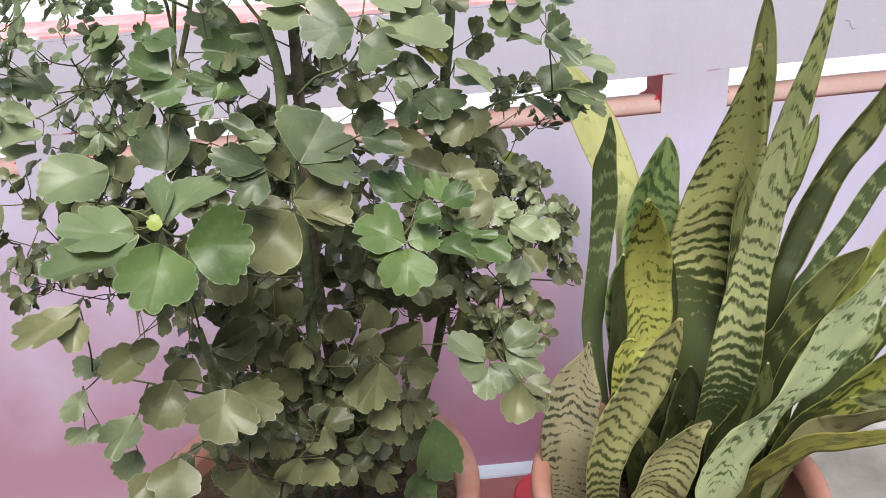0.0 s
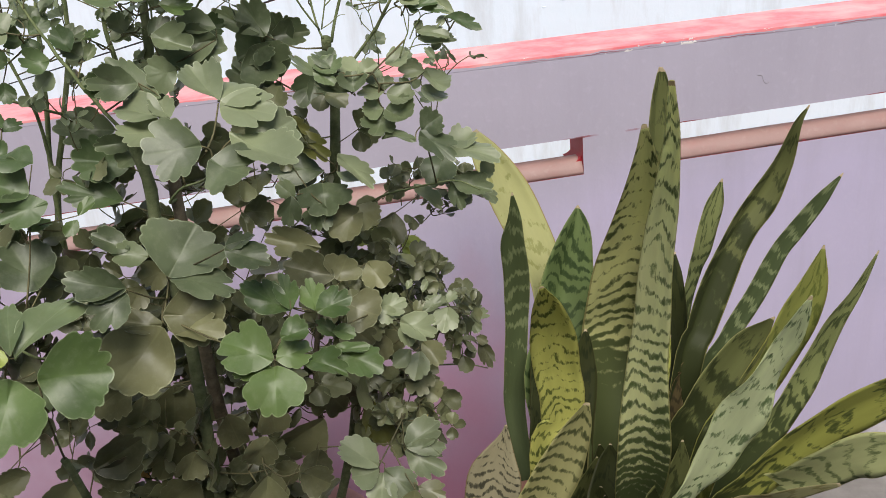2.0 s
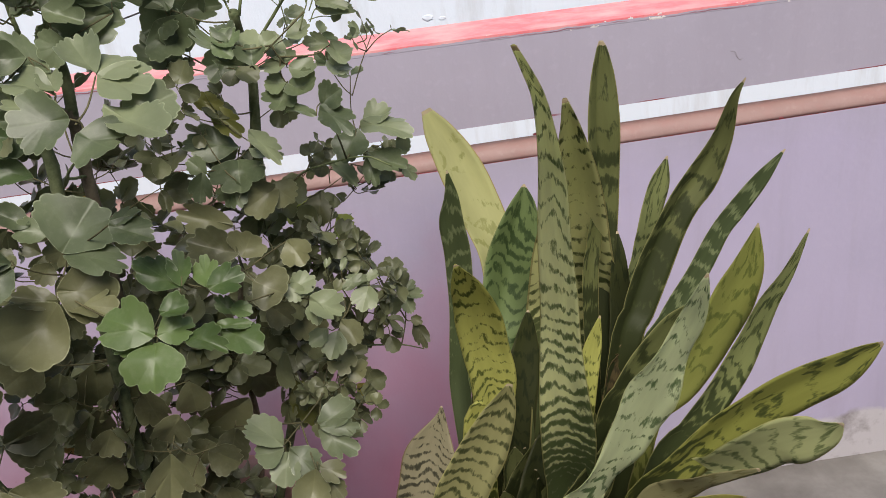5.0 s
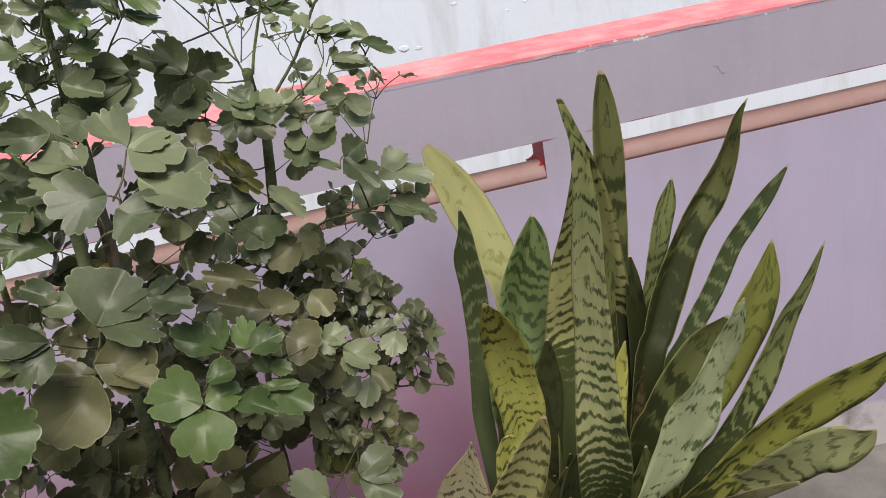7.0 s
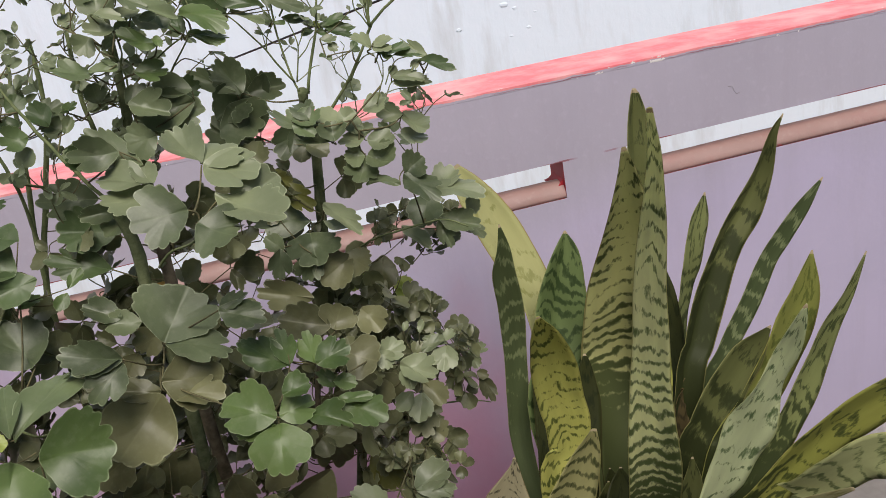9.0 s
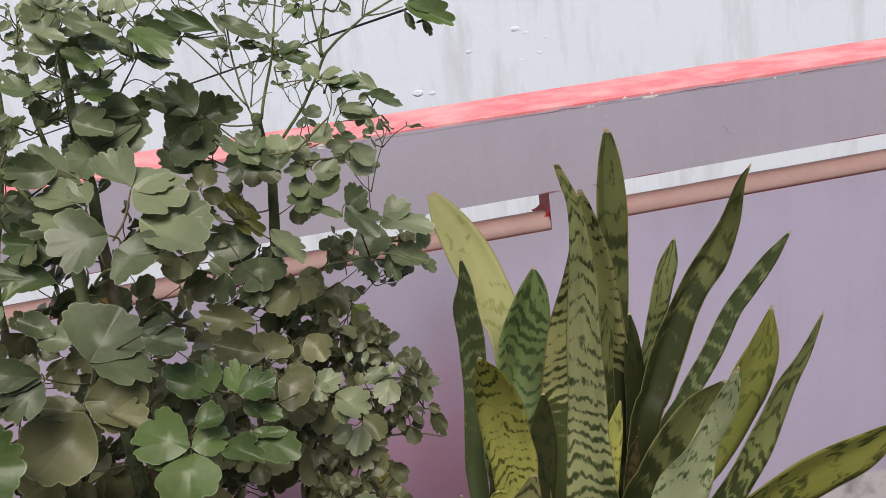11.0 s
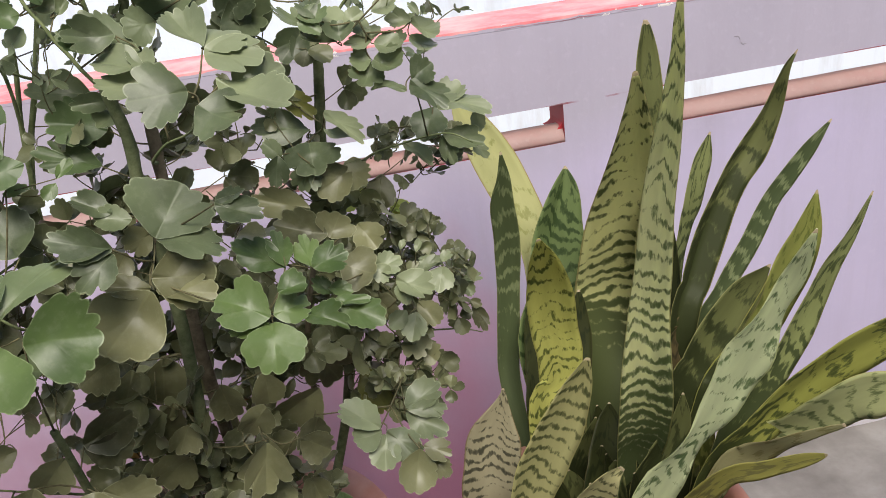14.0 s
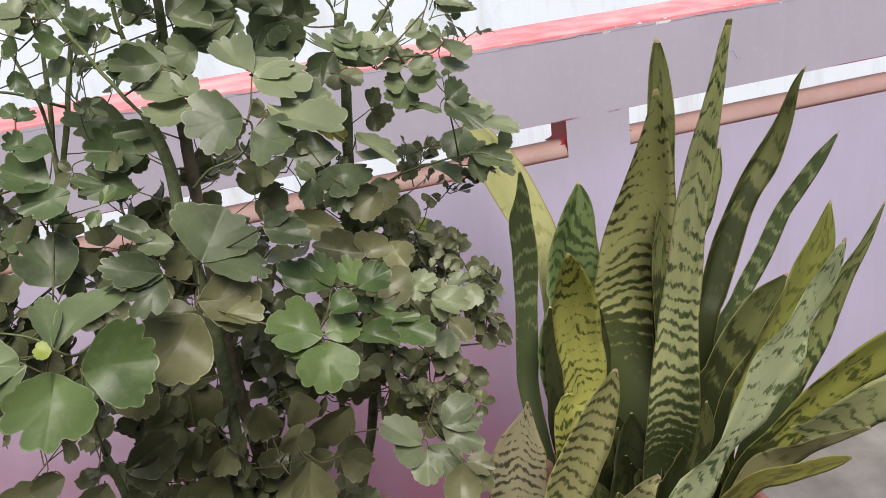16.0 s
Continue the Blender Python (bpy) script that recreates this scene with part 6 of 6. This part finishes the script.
leaf("fresh", (-0.065, 0.800, 1.238, -0.028, 0.777, 1.219, 0.021, 55), (-0.063, 0.800, 1.218, -0.030, 0.781, 1.210, 0.014, 72), (-0.064, 0.800, 1.219, -0.037, 0.779, 1.208, 0.009, 65))
leaf("green", (-0.066, 0.800, 1.221, -0.076, 0.811, 1.237, 0.013, 40), (-0.068, 0.800, 1.220, -0.080, 0.810, 1.229, 0.009, 50))
leaf("green", (-0.030, 0.840, 1.229, -0.065, 0.840, 1.239, 0.019, 22), (0.005, 0.840, 1.229, -0.043, 0.849, 1.250, 0.015, 30))
leaf("upper", (-0.032, 0.850, 1.229, -0.031, 0.860, 1.257, 0.008, 20), (-0.027, 0.850, 1.231, 0.001, 0.826, 1.216, 0.008, 60), (0.010, 0.850, 1.225, -0.000, 0.861, 1.246, 0.005, 30))
leaf("upper", (-0.127, 0.780, 1.243, -0.125, 0.793, 1.273, 0.025, 22), (-0.109, 0.780, 1.263, -0.063, 0.757, 1.236, 0.011, 50), (-0.112, 0.780, 1.261, -0.083, 0.763, 1.245, 0.010, 55))
leaf("pale", (-0.102, 0.790, 1.244, -0.076, 0.780, 1.229, 0.016, 45), (-0.126, 0.790, 1.247, -0.096, 0.790, 1.243, 0.013, 60))
leaf("pale", (-0.114, 0.770, 1.234, -0.137, 0.771, 1.239, 0.016, 50), (-0.129, 0.770, 1.249, -0.103, 0.761, 1.241, 0.009, 60))
leaf("green", (-0.123, 0.800, 1.234, -0.105, 0.805, 1.236, 0.011, 20), (-0.094, 0.800, 1.219, -0.105, 0.795, 1.216, 0.007, 40))
leaf("fresh", (-0.085, 0.770, 1.217, -0.117, 0.787, 1.232, 0.015, 58), (-0.086, 0.770, 1.224, -0.080, 0.761, 1.216, 0.006, 50))
leaf("fresh", (-0.114, 0.790, 1.198, -0.087, 0.789, 1.192, 0.018, 45))
leaf("mint", (-0.141, 0.770, 1.203, -0.175, 0.782, 1.214, 0.017, 62), (-0.144, 0.770, 1.206, -0.122, 0.772, 1.204, 0.014, 60), (-0.121, 0.770, 1.208, -0.134, 0.779, 1.214, 0.005, 60))
leaf("grey", (-0.153, 0.800, 1.177, -0.154, 0.803, 1.194, 0.015, 12), (-0.151, 0.800, 1.177, -0.143, 0.805, 1.179, 0.009, 50))
leaf("grey", (-0.136, 0.780, 1.232, -0.150, 0.774, 1.223, 0.017, 15), (-0.131, 0.780, 1.221, -0.120, 0.786, 1.229, 0.007, 20))
leaf("pale", (-0.161, 0.790, 1.246, -0.149, 0.800, 1.250, 0.011, 60), (-0.163, 0.790, 1.254, -0.155, 0.799, 1.261, 0.007, 40), (-0.146, 0.790, 1.265, -0.134, 0.801, 1.276, 0.011, 35))
leaf("pale", (-0.080, 0.800, 1.260, -0.071, 0.810, 1.270, 0.013, 40), (-0.069, 0.800, 1.257, -0.054, 0.809, 1.262, 0.016, 50), (-0.078, 0.800, 1.252, -0.082, 0.807, 1.266, 0.007, 30))
leaf("fresh", (-0.190, 0.820, 1.175, -0.180, 0.829, 1.180, 0.009, 50), (-0.185, 0.820, 1.174, -0.196, 0.825, 1.181, 0.008, 50))
leaf("pale", (-0.172, 0.830, 1.168, -0.161, 0.846, 1.175, 0.010, 60), (-0.171, 0.830, 1.167, -0.147, 0.848, 1.171, 0.011, 65))
leaf("pale", (-0.239, 0.780, 1.190, -0.251, 0.786, 1.201, 0.021, 40), (-0.239, 0.780, 1.188, -0.251, 0.770, 1.183, 0.015, 50))
leaf("green", (-0.235, 0.800, 1.179, -0.251, 0.797, 1.185, 0.017, 30), (-0.229, 0.800, 1.185, -0.215, 0.811, 1.195, 0.013, 30), (-0.231, 0.800, 1.182, -0.228, 0.795, 1.168, 0.012, 20))
leaf("green", (-0.254, 0.800, 1.163, -0.264, 0.798, 1.168, 0.015, 25), (-0.262, 0.800, 1.148, -0.261, 0.795, 1.130, 0.013, 15))
leaf("green", (-0.215, 0.790, 1.162, -0.236, 0.783, 1.164, 0.019, 25), (-0.196, 0.790, 1.168, -0.205, 0.795, 1.188, 0.016, 20))
leaf("upper", (-0.191, 0.800, 1.160, -0.204, 0.803, 1.172, 0.016, 30), (-0.204, 0.800, 1.178, -0.186, 0.810, 1.183, 0.015, 40), (-0.189, 0.800, 1.158, -0.182, 0.809, 1.169, 0.009, 30))
leaf("green", (-0.159, 0.760, 1.133, -0.177, 0.761, 1.148, 0.024, 20))
leaf("upper", (-0.126, 0.790, 1.172, -0.095, 0.787, 1.157, 0.024, 35), (-0.128, 0.790, 1.173, -0.110, 0.800, 1.183, 0.016, 30))
leaf("green", (-0.096, 0.840, 1.169, -0.072, 0.846, 1.172, 0.018, 25), (-0.095, 0.840, 1.167, -0.084, 0.838, 1.151, 0.019, 15))
leaf("green", (-0.266, 0.770, 1.089, -0.277, 0.771, 1.099, 0.016, 25), (-0.260, 0.770, 1.076, -0.272, 0.760, 1.059, 0.016, 15))
leaf("fresh", (-0.264, 0.760, 1.023, -0.247, 0.772, 1.025, 0.011, 55), (-0.220, 0.760, 1.027, -0.229, 0.750, 1.017, 0.010, 30), (-0.218, 0.760, 1.031, -0.207, 0.774, 1.041, 0.009, 40))
leaf("green", (-0.267, 0.780, 1.112, -0.275, 0.783, 1.122, 0.012, 30), (-0.267, 0.780, 1.109, -0.254, 0.791, 1.114, 0.011, 40))
leaf("mint", (0.006, 0.800, 1.127, 0.032, 0.801, 1.127, 0.018, 50), (0.006, 0.800, 1.124, 0.023, 0.789, 1.113, 0.013, 45))

# the smaller leaves deeper in the shrub, too many to count
cloud, pale_cloud = bmesh.new(), bmesh.new()


def thicket(centre, radii, count, sizes, slim):
    """Small leaves scattered round a centre; slim: the share of slender ones."""
    for k in range(count):
        d = Vector((rng.gauss(0, 1), rng.gauss(0, 1), rng.gauss(0, 1))).normalized() * rng.uniform(0.25, 1.0) ** 0.5
        p = Vector(c + r * e for c, r, e in zip(centre, radii, d))
        m, q = stand(p, rng, 0.5)
        compound(pale_cloud if slim > 0.35 else cloud, m, 0.8 * rng.uniform(*sizes), rng, slim)
        stalk(p, q, rng, 0.0005)
        ATTACH.append(p.lerp(q, 0.35))


thicket((-0.16, 0.86, 0.76), (0.19, 0.09, 0.12), 130, (0.028, 0.046), 0.1)
thicket((-0.13, 0.90, 0.93), (0.19, 0.07, 0.09), 70, (0.024, 0.042), 0.1)
thicket((0.03, 0.91, 0.82), (0.09, 0.06, 0.10), 50, (0.016, 0.030), 0.3)
thicket((-0.12, 0.88, 1.06), (0.19, 0.06, 0.06), 30, (0.020, 0.036), 0.2)
thicket((-0.22, 0.84, 1.17), (0.14, 0.06, 0.08), 54, (0.012, 0.024), 0.5)
thicket((-0.20, 0.80, 0.61), (0.16, 0.09, 0.08), 70, (0.024, 0.040), 0.1)
thicket((-0.33, 0.78, 0.86), (0.07, 0.06, 0.10), 36, (0.016, 0.032), 0.2)
thicket((0.11, 0.92, 1.10), (0.07, 0.05, 0.05), 12, (0.014, 0.026), 0.8)
thicket((-0.14, 0.84, 1.24), (0.13, 0.07, 0.07), 44, (0.012, 0.024), 0.8)
thicket((0.03, 0.89, 1.23), (0.10, 0.05, 0.05), 10, (0.008, 0.016), 0.8)
thicket((-0.36, 0.78, 1.07), (0.07, 0.06, 0.09), 70, (0.012, 0.026), 0.5)
thicket((-0.41, 0.74, 0.92), (0.04, 0.06, 0.07), 24, (0.014, 0.028), 0.3)
thicket((0.10, 0.90, 0.97), (0.06, 0.05, 0.04), 22, (0.012, 0.024), 0.3)
thicket((0.06, 0.80, 0.73), (0.04, 0.05, 0.04), 20, (0.014, 0.026), 0.2)
thicket((0.055, 0.86, 0.83), (0.085, 0.05, 0.10), 52, (0.018, 0.032), 0.3)
thicket((-0.30, 0.80, 0.95), (0.09, 0.05, 0.10), 40, (0.024, 0.040), 0.15)
tagged(grown("foliage", cloud, FILL, "dense small grey-green leaves inside the shrub"), kind="stuff")
tagged(grown("foliage", pale_cloud, LIGHT_FILL, "small pale green young leaves at the shoot ends"), kind="stuff")
tagged(grown("leaf_stalk", twigs, PETIOLE, "thin brownish green leaf stalks"), kind="stuff")

# ---- cable ----
bm = bmesh.new()
A, B = Vector((-0.171, 1.5, 1.128)), Vector((0.2, 1.1, 1.216))
tube(bm, [A + (B - A) * k for k in (-2.1, -1.0, 0.0, 1.0, 3.0, 5.0, 6.7)], 0.0016, 0.0016, 6, 40)
CABLE = clay("black_rubber", (0.015, 0.015, 0.018), (0.03, 0.03, 0.032))
tagged(new("cable", finish(bm, "cable", CABLE)), "thin black cable strung from wall to wall", "cable")
